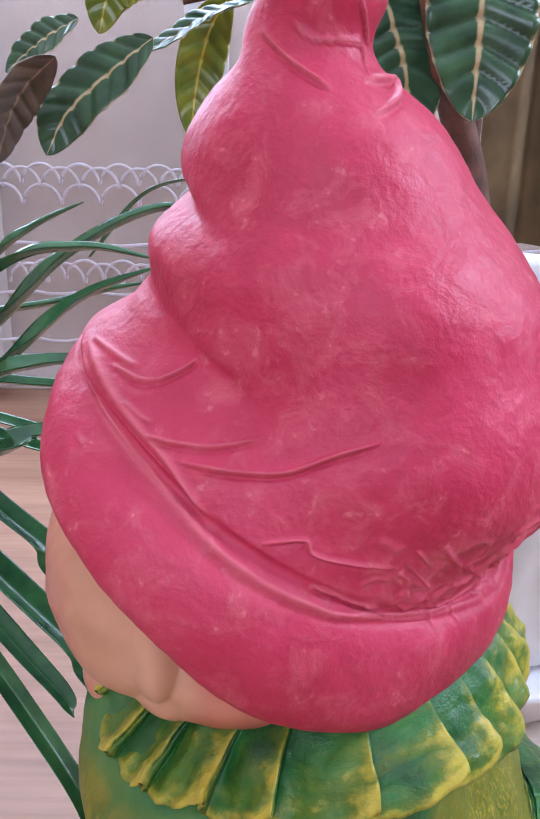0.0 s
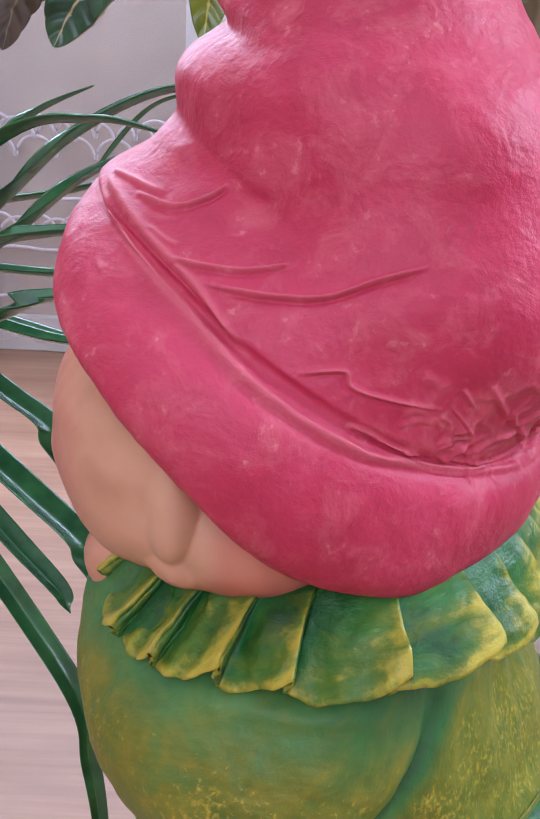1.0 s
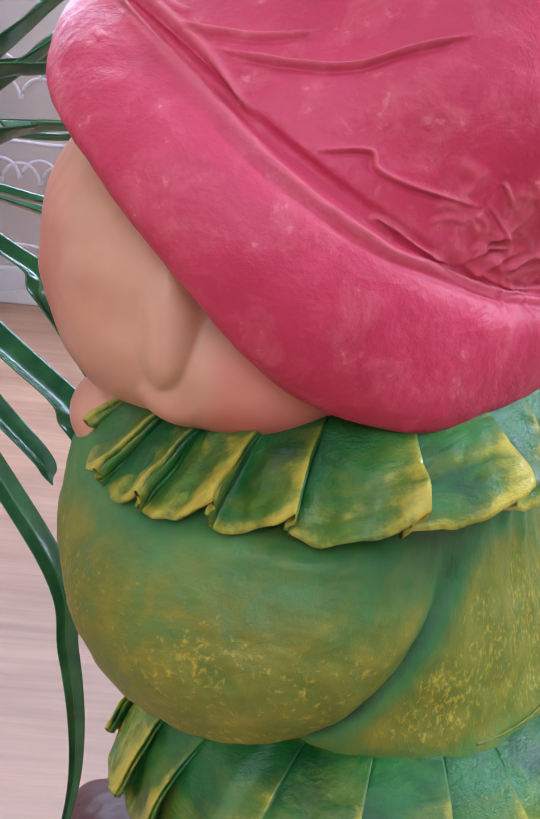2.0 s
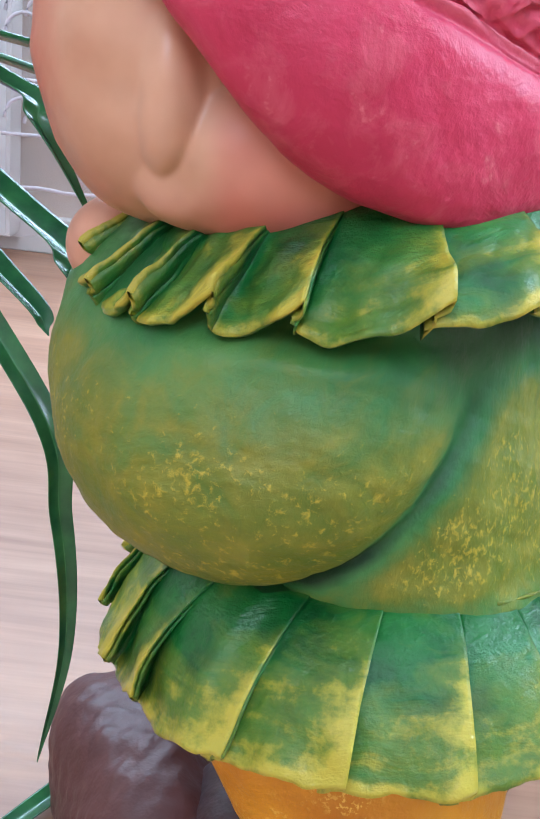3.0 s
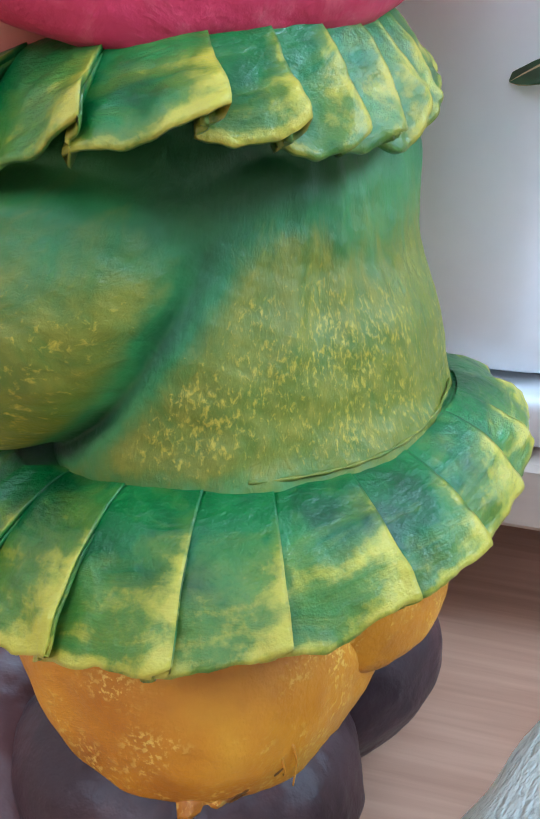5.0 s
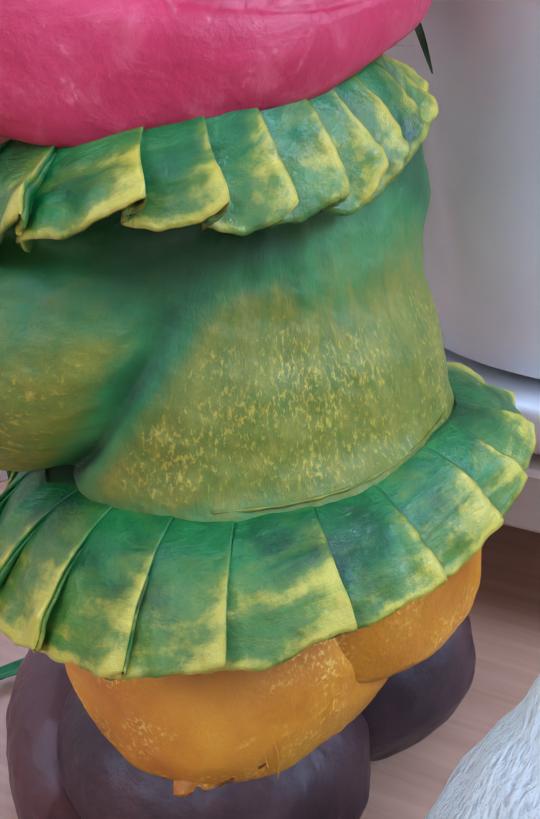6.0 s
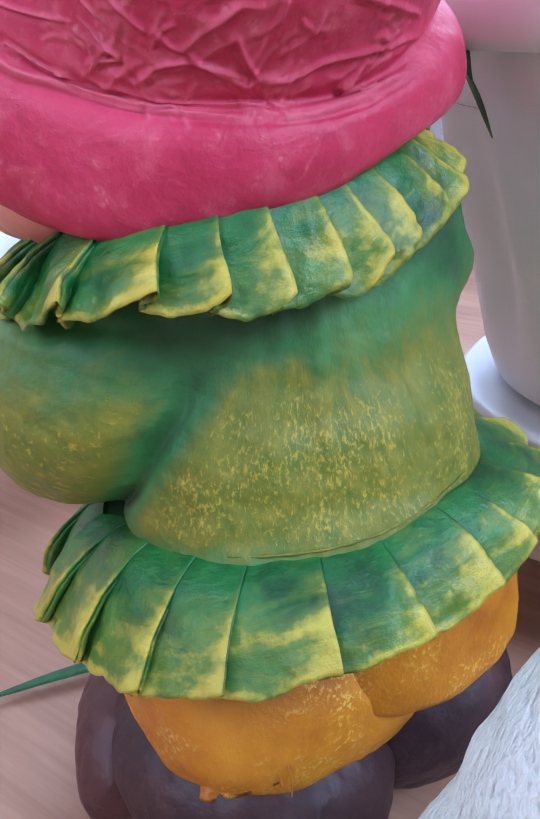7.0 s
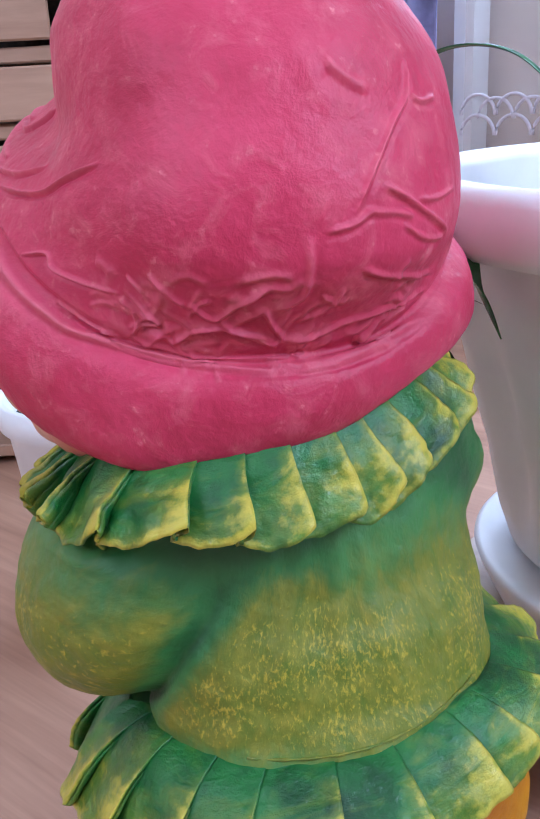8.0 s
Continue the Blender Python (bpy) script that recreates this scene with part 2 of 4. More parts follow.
# ---- helpers for meshes (all lengths in plan units, scaled to metres at the end) ----
class Shell:
    """Collects sheets of quads with a material and a paint value a vertex."""

    def __init__(self):
        self.v, self.f, self.m, self.p, self.b, self.n = [], [], [], [], [], 0

    def sheet(self, pts, mat=0, paint=0.0, close_u=False, close_v=False, brush=None):
        """pts: rows x columns x 3; close_u joins the last column to the first."""
        r, c, _ = pts.shape
        i = np.arange(r * c).reshape(r, c) + self.n
        if close_u:
            i = np.concatenate([i, i[:, :1]], 1)
        if close_v:
            i = np.concatenate([i, i[:1]], 0)
        q = np.stack([i[:-1, :-1], i[:-1, 1:], i[1:, 1:], i[1:, :-1]], -1).reshape(-1, 4)
        self.v.append(pts.reshape(-1, 3))
        self.f.append(q)
        self.m.append(np.full(len(q), mat))
        self.p.append(np.broadcast_to(np.asarray(paint, float), (r, c)).reshape(-1))
        self.b.append((pts if brush is None else brush).reshape(-1, 3))
        self.n += r * c
        return self

    def mesh(self, name, mats, smooth=True):
        v, f = np.concatenate(self.v) * U, np.concatenate(self.f)
        me = bpy.data.meshes.new(name)
        me.vertices.add(len(v))
        me.vertices.foreach_set("co", v.ravel())
        me.loops.add(f.size)
        me.loops.foreach_set("vertex_index", f.ravel())
        me.polygons.add(len(f))
        me.polygons.foreach_set("loop_start", np.arange(len(f)) * 4)
        for m in mats:
            me.materials.append(m)
        me.polygons.foreach_set("material_index", np.concatenate(self.m))
        me.polygons.foreach_set("use_smooth", np.full(len(f), smooth))
        a = me.attributes.new("paint", "FLOAT", "POINT")
        a.data.foreach_set("value", np.concatenate(self.p))
        if len(self.b) == len(self.v):
            a = me.attributes.new("brush", "FLOAT_VECTOR", "POINT")
            a.data.foreach_set("vector", np.concatenate(self.b).ravel())
        me.update(calc_edges=True)
        me.validate()
        return me


def part(name, shell, mats, parent=None, label="", smooth=True):
    ob = new(name, shell.mesh(name, mats if isinstance(mats, (list, tuple)) else [mats], smooth))
    if parent:
        ob.parent = parent
    if label:
        ob["label"] = label
    return ob


def block(x0, x1, y0, y1, z0, z1, bevel=0.004):
    """A box with rounded edges, as a shell of its own."""
    s = Shell()
    a = np.linspace(0, 2 * np.pi, 33)[:-1]

    def sq(t, h, b):
        k = np.sign(t) * np.minimum(1, np.abs(t) * 1.42)
        return k * (h - b) + t * b

    cx, cy = (x0 + x1) / 2, (y0 + y1) / 2
    hx, hy = (x1 - x0) / 2, (y1 - y0) / 2
    rows = []
    for z, inset in ((z0, None), (z0, bevel), (z0 + bevel, 0), (z1 - bevel, 0), (z1, bevel), (z1, None)):
        if inset is None:
            rows.append(np.stack([cx + 0 * a, cy + 0 * a, z + 0 * a], 1))
        else:
            rows.append(np.stack([cx + sq(np.cos(a), hx - inset, bevel), cy + sq(np.sin(a), hy - inset, bevel), z + 0 * a], 1))
    return s.sheet(np.array(rows), close_u=True)


def turned(profile, centre, n=64, flute=None):
    """A turned body from (radius, height) pairs."""
    a = np.linspace(0, 2 * np.pi, n + 1)[:-1]
    rows = [np.stack([centre[0] + r * np.cos(a), centre[1] + r * np.sin(a), centre[2] + z + 0 * a], 1) for r, z in profile]
    return Shell().sheet(np.array(rows), close_u=True)


def tube(path, radii, n=10, shell=None, mat=0):
    """A round rod along a path of points."""
    p = np.asarray(path, float)
    r = np.broadcast_to(np.asarray(radii, float), (len(p),))
    d = np.gradient(p, axis=0)
    d /= np.linalg.norm(d, axis=1, keepdims=True) + 1e-9
    up = np.where(np.abs(d[:, 2:]) > 0.9, np.array([[1.0, 0, 0]]), np.array([[0, 0, 1.0]]))
    s = np.cross(d, up)
    s /= np.linalg.norm(s, axis=1, keepdims=True)
    t = np.cross(d, s)
    a = np.linspace(0, 2 * np.pi, n + 1)[:-1]
    ring = p[:, None] + r[:, None, None] * (s[:, None] * np.cos(a)[None, :, None] + t[:, None] * np.sin(a)[None, :, None])
    ring = np.concatenate([np.repeat(p[:1, None], n, 1), ring, np.repeat(p[-1:, None], n, 1)])
    return (shell or Shell()).sheet(ring, mat, close_u=True)


def spline(points, n):
    """A smooth line through a few points."""
    p = [Vector(q) for q in points]
    p = [p[0] * 2 - p[1]] + p + [p[-1] * 2 - p[-2]]
    out = []
    for k in range(n):
        u = k / (n - 1) * (len(p) - 3)
        i = min(int(u), len(p) - 4)
        t = u - i
        a, b, c, d = p[i:i + 4]
        out.append(0.5 * ((2 * b) + (c - a) * t + (2 * a - 5 * b + 4 * c - d) * t * t + (3 * b - a - 3 * c + d) * t ** 3))
    return np.array([tuple(q) for q in out])


def around(degrees, angles, values, soft=16):
    """A smooth closed curve of a value round the figure, from a few values at angles."""
    g = np.arange(360)
    base = np.interp(g, angles, values, period=360)
    w = np.exp(-0.5 * (np.arange(-60, 61) / soft) ** 2)
    base = np.convolve(np.concatenate([base[-60:], base, base[:60]]), w / w.sum(), "valid")
    return np.interp(degrees, g, base, period=360)


def up_curve(z, heights, values):
    """A smooth curve of a value over the height."""
    g = np.linspace(heights[0] - 0.02, heights[-1] + 0.02, 400)
    base = np.interp(g, heights, values)
    w = np.exp(-0.5 * (np.arange(-30, 31) / 9) ** 2)
    pad = np.concatenate([np.full(30, base[0]), base, np.full(30, base[-1])])
    return np.interp(z, g, np.convolve(pad, w / w.sum(), "valid"))


def lumps(pts, scale, amount, seed=0.0, octaves=3):
    """Smooth random relief from sines, for hand-modelled surfaces."""
    out = np.zeros(pts.shape[:-1])
    rng = np.random.RandomState(int(seed * 10) + 7)
    for o in range(octaves):
        for k in range(5):
            d = rng.normal(size=3)
            d /= np.linalg.norm(d)
            out += np.sin(pts @ d * scale * (1.9 ** o) * rng.uniform(0.8, 1.25) + rng.uniform(0, 6.3)) / (1.7 ** o)
    return out * amount / 4


def bulge(t, a, b):
    x = np.clip((t - a) / (b - a), 0, 1)
    return x * x * (3 - 2 * x)


# ---- the figure ----
AX, AY = 0.06, 0.60


# the hat's brim by angle (crease, belly and lower edge: height and radius), its dome by height, and the folds at its front
HAT_AT = (0, 40, 90, 135, 180, 217, 243, 278, 320, 338)
HAT_ZC = (0.613, 0.6656, 0.6904, 0.7624, 0.7709, 0.7326, 0.6816, 0.6165, 0.617, 0.6105)
HAT_RC = (0.1199, 0.1522, 0.1545, 0.1743, 0.1978, 0.1746, 0.1808, 0.1346, 0.1123, 0.1112)
HAT_ZB = (0.5971, 0.6238, 0.6285, 0.6684, 0.742, 0.6901, 0.6203, 0.5728, 0.5866, 0.5687)
HAT_RB = (0.1243, 0.1722, 0.1811, 0.2088, 0.1902, 0.2407, 0.1987, 0.1381, 0.1286, 0.1225)
HAT_ZL = (0.5716, 0.5945, 0.5739, 0.5966, 0.7118, 0.6784, 0.5562, 0.5437, 0.5468, 0.5507)
HAT_RL = (0.1023, 0.1418, 0.1466, 0.1584, 0.1786, 0.1858, 0.136, 0.1361, 0.078, 0.0985)
HAT_CX = (0.0616, 0.0659, 0.0623, 0.0692, 0.0606, 0.0469, 0.0456, 0.0355, 0.026, 0.0238, 0.0375, 0.0217, 0.03, 0.03)
HAT_CY = (0.6, 0.6001, 0.5994, 0.6076, 0.6052, 0.6024, 0.6097, 0.6121, 0.6118, 0.6105, 0.6106, 0.6103, 0.61, 0.61)
HAT_R = (0.1456, 0.1499, 0.1502, 0.1346, 0.1279, 0.1199, 0.1009, 0.0852, 0.0585, 0.0306, 0.0426, 0.0307, 0.034, 0)
HAT_FOLD = (179.191, 26.7792, 0.0101, 0.0035, 0.0089, 0.0005)


def hat_point(deg, v):
    """The hat's surface: v 0..1 under the brim and over its roll to the crease, 1..3 up the dome to the tip."""
    th = np.radians(deg)
    q = lambda vals, soft=16: around(deg, HAT_AT, vals, soft)
    zc, rc, zb, rb, zl, rl = q(HAT_ZC), q(HAT_RC), q(HAT_ZB), q(HAT_RB), q(HAT_ZL, 10), q(HAT_RL)
    b = np.clip(v, 0, 1)
    # roll of the brim: inner hollow, lower edge, belly, crease
    seat = np.array([0.0, 0.22, 0.34, 0.50, 0.68, 0.86, 1.0])
    rr = np.stack([rl * 0 + 0.07, rl - 0.045, rl, rb * 0.72 + rl * 0.28, rb, rb * 0.55 + rc * 0.45 + 0.004, rc], 0)
    zz = np.stack([zl + 0.02, zl + 0.012, zl, zl * 0.72 + zb * 0.28, zb, zb * 0.38 + zc * 0.62, zc], 0)
    k = np.clip(np.searchsorted(seat, b, side="right") - 1, 0, 5)
    w = (b - seat[k]) / (seat[k + 1] - seat[k])
    take = lambda a, i: np.take_along_axis(a, i[None], 0)[0]

    def cat(a):
        p0, p1, p2, p3 = take(a, np.maximum(k - 1, 0)), take(a, k), take(a, k + 1), take(a, np.minimum(k + 2, 6))
        return 0.5 * (2 * p1 + (p2 - p0) * w + (2 * p0 - 5 * p1 + 4 * p2 - p3) * w * w + (3 * p1 - p0 - 3 * p2 + p3) * w ** 3)

    rbrim, zbrim = cat(rr), cat(zz)
    # dome
    s = np.clip((v - 1) / 2, 0, 1)
    top = 1.075
    z = zc + (top - zc) * s
    H = (0.58, 0.66, 0.72, 0.76, 0.80, 0.832, 0.86, 0.902, 0.934, 0.95, 0.98, 1.02, 1.05, 1.075)
    cx, cy, R = up_curve(z, H, HAT_CX), up_curve(z, H, HAT_CY), up_curve(z, H, HAT_R)
    R = R * (1 - 0.10 * bulge(z, 0.78, 0.86) * np.abs(np.sin(th)))
    c0, w0, f1, f2, f3, slope = HAT_FOLD
    side = np.exp(-0.5 * (((deg - c0 + 180) % 360 - 180) / w0) ** 2)
    zf = z + ((deg - 180 + 180) % 360 - 180) * slope
    fold = f1 * bulge(zf, 0.785, 0.80) * (1 - bulge(zf, 0.835, 0.862)) + f2 * bulge(zf, 0.862, 0.885) * (1 - bulge(zf, 0.90, 0.955)) - f3 * np.exp(-((zf - 0.864) / 0.010) ** 2) + 0.010 * np.exp(-((zf - 0.965) / 0.016) ** 2)
    R = R + side * fold
    R = R + (rc - R) * (1 - bulge(s, 0.0, 0.16)) * (s < 0.16) - 0.004 * np.exp(-((v - 1.02) / 0.02) ** 2)
    x = np.where(v < 1, AX + rbrim * np.cos(th), cx + (AX - cx) * (1 - bulge(s, 0, 0.16)) + R * np.cos(th))
    y = np.where(v < 1, AY + rbrim * np.sin(th), cy + (AY - cy) * (1 - bulge(s, 0, 0.16)) + R * np.sin(th))
    zo = np.where(v < 1, zbrim, z)
    return np.stack([x, y, zo], -1)


# folds pressed into the cloth of the hat: (angle, height) along each, then width and depth
FRONT_FOLDS = (
    (((190, 0.772), (198, 0.769), (204, 0.766), (208, 0.764)), 0.0022, 0.0032),
    (((202, 0.764), (212, 0.759), (216, 0.765), (218, 0.772)), 0.0022, 0.0042),
    (((212, 0.749), (217, 0.744), (220, 0.742)), 0.0022, 0.0022),
    (((221, 0.735), (226, 0.734), (234, 0.734), (242, 0.739)), 0.0021, 0.0042),
    (((228, 0.726), (240, 0.723), (250, 0.724), (260, 0.735), (270, 0.743)), 0.0022, 0.0048),
    (((190, 0.767), (207, 0.742), (227, 0.711), (245, 0.674), (258, 0.651), (268, 0.638), (294, 0.62), (330, 0.608)), 0.0035, 0.0045),
    (((190, 0.771), (206, 0.754), (227, 0.725), (240, 0.69)), 0.004, 0.0035),
    (((248, 0.686), (256, 0.688), (258, 0.68), (264, 0.674), (278, 0.666)), 0.0022, 0.0042),
    (((258, 0.658), (262, 0.655), (268, 0.645), (274, 0.639)), 0.0022, 0.004),
    (((278, 0.67), (286, 0.649), (281, 0.646), (279, 0.64)), 0.0024, 0.0042),
    (((280, 0.679), (284, 0.667)), 0.0024, 0.0032),
    (((304, 0.935), (351, 0.935), (293, 0.915)), 0.003, 0.004),
    (((207, 0.962), (252, 0.943), (280, 0.928)), 0.003, 0.004),
    (((238, 0.967), (266, 0.957), (320, 0.955), (314, 0.936)), 0.0026, 0.003),
    (((303, 0.979), (342, 0.953)), 0.003, 0.003),
    (((208, 0.729), (212, 0.725)), 0.002, 0.002),
)
NAPE_FOLDS = (
    (((286, 0.681), (290, 0.669), (294, 0.659)), 0.0028, 0.0036),
    (((294, 0.664), (300, 0.651), (306, 0.659), (314, 0.67)), 0.0028, 0.0036),
    (((288, 0.632), (296, 0.643), (304, 0.643), (318, 0.631)), 0.0028, 0.0042),
    (((300, 0.652), (309, 0.637), (318, 0.627)), 0.0028, 0.0032),
    (((318, 0.629), (330, 0.632), (342, 0.64), (382, 0.646)), 0.003, 0.004),
    (((313, 0.657), (316, 0.643), (320, 0.631)), 0.0026, 0.0036),
    (((316, 0.653), (322, 0.662), (323, 0.675), (324, 0.698)), 0.0035, 0.003),
    (((356, 0.79), (352, 0.77), (344, 0.751), (334, 0.707)), 0.003, 0.0042),
    (((354, 0.769), (358, 0.766), (366, 0.768)), 0.0024, 0.0032),
    (((342, 0.723), (351, 0.711), (368, 0.685)), 0.003, 0.004),
    (((353, 0.712), (361, 0.71), (372, 0.714)), 0.0026, 0.003),
    (((327, 0.7), (334, 0.703), (340, 0.711)), 0.0028, 0.003),
)
SIDE_FOLDS = (
    (((336, 0.676), (346, 0.668), (374, 0.656)), 0.0028, 0.0036),
    (((348, 0.699), (355, 0.688), (365, 0.685)), 0.0026, 0.003),
    (((314, 0.616), (330, 0.612), (350, 0.616), (374, 0.629)), 0.003, 0.0036),
    (((276, 0.639), (288, 0.628), (302, 0.621), (331, 0.616)), 0.0026, 0.0036),
    (((330, 0.791), (334, 0.782), (340, 0.773)), 0.005, 0.003),
    (((277, 0.664), (280, 0.655), (281, 0.639)), 0.0026, 0.003),
    (((278, 0.644), (285, 0.654)), 0.0024, 0.0032),
    (((322, 0.643), (330, 0.652), (333, 0.665)), 0.003, 0.003),
    (((306, 0.675), (315, 0.678), (320, 0.675)), 0.0035, 0.0025),
    (((337, 0.709), (346, 0.706), (352, 0.702)), 0.003, 0.0025),
    (((322, 0.609), (338, 0.61), (360, 0.617)), 0.0026, 0.003),
)


def normals(pts):
    du = np.roll(pts, -1, 1) - np.roll(pts, 1, 1)
    dv = np.gradient(pts, axis=0)
    n = np.cross(du, dv)
    return n / (np.linalg.norm(n, axis=-1, keepdims=True) + 1e-12)


def hat(shell):
    near = np.linspace(150, 400, 1080, endpoint=False)
    far = np.linspace(400, 510, 90, endpoint=False)
    deg = np.concatenate([near, far])
    v = np.concatenate([np.linspace(0, 1, 110, endpoint=False), np.linspace(1, 2.4, 420, endpoint=False), np.linspace(2.4, 3, 60)])
    D, V = np.meshgrid(deg, v)
    pts = hat_point(D, V)
    n = normals(pts)
    h = lumps(pts, 26, 0.0022, 1) + lumps(pts, 90, 0.0007, 2) + lumps(pts, 260, 0.00022, 3)
    ridge_lit = np.zeros(D.shape)
    rng = np.random.RandomState(12)
    small = []
    for k in range(80):
        t0 = rng.uniform(268, 356)
        z0 = around(np.array([t0]), HAT_AT, HAT_ZC)[0] + 0.004 + rng.uniform(0, 1) ** 2 * 0.05
        run, rise, bend = rng.uniform(4, 11), rng.uniform(-0.018, 0.018), rng.uniform(-0.006, 0.006)
        small.append((((t0, z0), (t0 + run * 0.5, z0 + rise * 0.5 + bend), (t0 + run, z0 + rise)), rng.uniform(0.0022, 0.0048), rng.uniform(0.0009, 0.0021)))
    for line, width, depth in tuple(small) + FRONT_FOLDS + NAPE_FOLDS + SIDE_FOLDS:
        a = np.array(line, float)
        front = any(line is q[0] for q in FRONT_FOLDS)
        width, depth = width * (0.52 if front else 0.70), depth * (0.80 if front else 0.68)
        lp = spline([(p, q * 400, 0) for p, q in a], 40 * len(a))[:, :2] * np.array([[1, 1 / 400]])
        ang = (D - lp[:, 0].mean() + 180) % 360 - 180 + lp[:, 0].mean()
        box = (ang > lp[:, 0].min() - 8) & (ang < lp[:, 0].max() + 8) & (V > 0.9) & (np.abs(pts[..., 2] - lp[:, 1].mean()) < np.ptp(lp[:, 1]) + 0.02)
        da = (ang[box][:, None] - lp[None, :, 0]) * 0.0027
        dz = pts[..., 2][box][:, None] - lp[None, :, 1]
        d2 = da ** 2 + dz ** 2
        j = d2.argmin(1)
        way = np.gradient(lp * np.array([[0.0027, 1]]), axis=0)
        span = np.linalg.norm(way, axis=1) + 1e-9
        i = np.arange(len(j))
        back = np.clip((da[i, j] * way[j, 0] + dz[i, j] * way[j, 1]) / span[j], -span[j], span[j])
        d = np.sqrt(np.maximum(d2[i, j] - back ** 2, 0))
        below = np.where(dz[np.arange(len(j)), j] < 0, 1.0, 0.0)
        along = np.minimum(1, np.minimum(j, len(lp) - 1 - j) / (6.0 * len(a)))

        ridge = np.exp(-(d / width) ** 2) * along
        groove = np.exp(-((d - width * 1.7) / (width * 1.2)) ** 2) * below * along
        h[box] += depth * (ridge - 0.35 * groove)
        # painted light on the ridge, weaker away from the front folds
        ridge_lit[box] = np.maximum(ridge_lit[box], ridge * (1.0 if front else 0.45))
    pts = pts + n * h[..., None]
    shell.sheet(pts, 0, ridge_lit * 0.8, close_u=True)


def blob(shell, centre, axes, mat, turn=(0, 0, 0), nu=72, nv=40, rough=0.0, paint=0.0, seed=0.0, power=1.0, zmin=None):
    """A modelled lump: a turned ellipsoid with hand-made unevenness."""
    a = np.linspace(0, 2 * np.pi, nu + 1)[:-1]
    b = np.linspace(-np.pi / 2, np.pi / 2, nv)
    A, B = np.meshgrid(a, b)
    k = lambda t: np.sign(t) * np.abs(t) ** power
    p = np.stack([k(np.cos(B)) * np.cos(A) * axes[0], k(np.cos(B)) * np.sin(A) * axes[1], k(np.sin(B)) * axes[2]], -1)
    rot = np.array(Euler([radians(t) for t in turn]).to_matrix())
    p = p @ rot.T
    o = p / (np.linalg.norm(p, axis=-1, keepdims=True) + 1e-9)
    p = p + np.array(centre) + o * lumps(p + np.array(centre), 30, rough, seed)[..., None]
    if zmin is not None:
        p[..., 2] = np.maximum(p[..., 2], zmin)
    pv = paint(p) if callable(paint) else paint
    shell.sheet(p, mat, pv, close_u=True)


def lumped(shell, centre, masses, mat, soft, paint):
    """Several ellipsoid masses pressed into one another: one skin round a common centre, with soft valleys."""
    a = np.linspace(0, 2 * np.pi, 241)[:-1]
    b = np.linspace(-np.pi / 2, np.pi / 2, 150)
    A, B = np.meshgrid(a, b)
    d = np.stack([np.cos(B) * np.cos(A), np.cos(B) * np.sin(A), np.sin(B)], -1)
    reach = []
    for c, ax in masses:
        o = (np.array(centre) - np.array(c)) / np.array(ax)
        e = d / np.array(ax)
        qa, qb, qc = (e * e).sum(-1), (e * o).sum(-1), (o * o).sum() - 1
        disc = qb * qb - qa * qc
        reach.append(np.where(disc > 0, (-qb + np.sqrt(np.maximum(disc, 0))) / qa, 0.0))
    r = np.stack(reach)
    r = soft * np.log(np.exp(r / soft).sum(0))
    p = np.array(centre) + d * r[..., None]
    p = p + d * (lumps(p, 50, 0.0020, 31) + lumps(p, 150, 0.0006, 32))[..., None]
    shell.sheet(p, mat, paint(p), close_u=True)


# the coat: a body of nearly round section, the near sleeve an egg bent across it, the far sleeve behind
COAT_Z = (0.32, 0.36, 0.40, 0.44, 0.48, 0.52)
COAT_R = (0.1254, 0.1250, 0.1355, 0.1390, 0.1540, 0.1651)
TURN_SLEEVE = np.array(Euler((radians(31.1), radians(-30.4), radians(-4.0))).to_matrix())


def egg_field(p, centre, axes, turn, taper):
    u = ((p - np.array(centre)) @ turn) / np.array(axes)
    k = 1 + taper * u[..., 2]
    u = u / np.stack([k, k, np.ones_like(k)], -1)
    n = np.sqrt((u * u).sum(-1) + 1e-9)
    return (n - 1) * n / np.sqrt(((u / np.array(axes)) ** 2).sum(-1))


def coat_fields(p):
    """How far points lie outside the body, the near sleeve and the far sleeve."""
    z = p[..., 2]
    dx, dy = p[..., 0] - 0.0743 + 0.5092 * (z - 0.42), p[..., 1] - 0.6085 - 0.2002 * (z - 0.42)
    rho = np.hypot(dx, dy) + 1e-9
    wide = up_curve(z, COAT_Z, COAT_R) * (1 - 0.0125 * (dx * dx - dy * dy) / rho ** 2 + 0.1227 * 2 * dx * dy / rho ** 2)
    body = rho - wide * (1 - 0.45 * bulge(z, 0.45, 0.52) * bulge(-dx / rho, -0.5, 0.6))
    near = egg_field(p, (-0.0105, 0.5719, 0.4431), (0.1309, 0.1631, 0.1044), TURN_SLEEVE, 0.142)
    far = egg_field(p, (0.1495, 0.6912, 0.4765), (0.0428, 0.0826, 0.0407), np.eye(3), 0.0)
    return body, near, far


def soft_least(a, b, k):
    h = np.maximum(k - np.abs(a - b), 0) / k
    return np.minimum(a, b) - h * h * k * 0.25


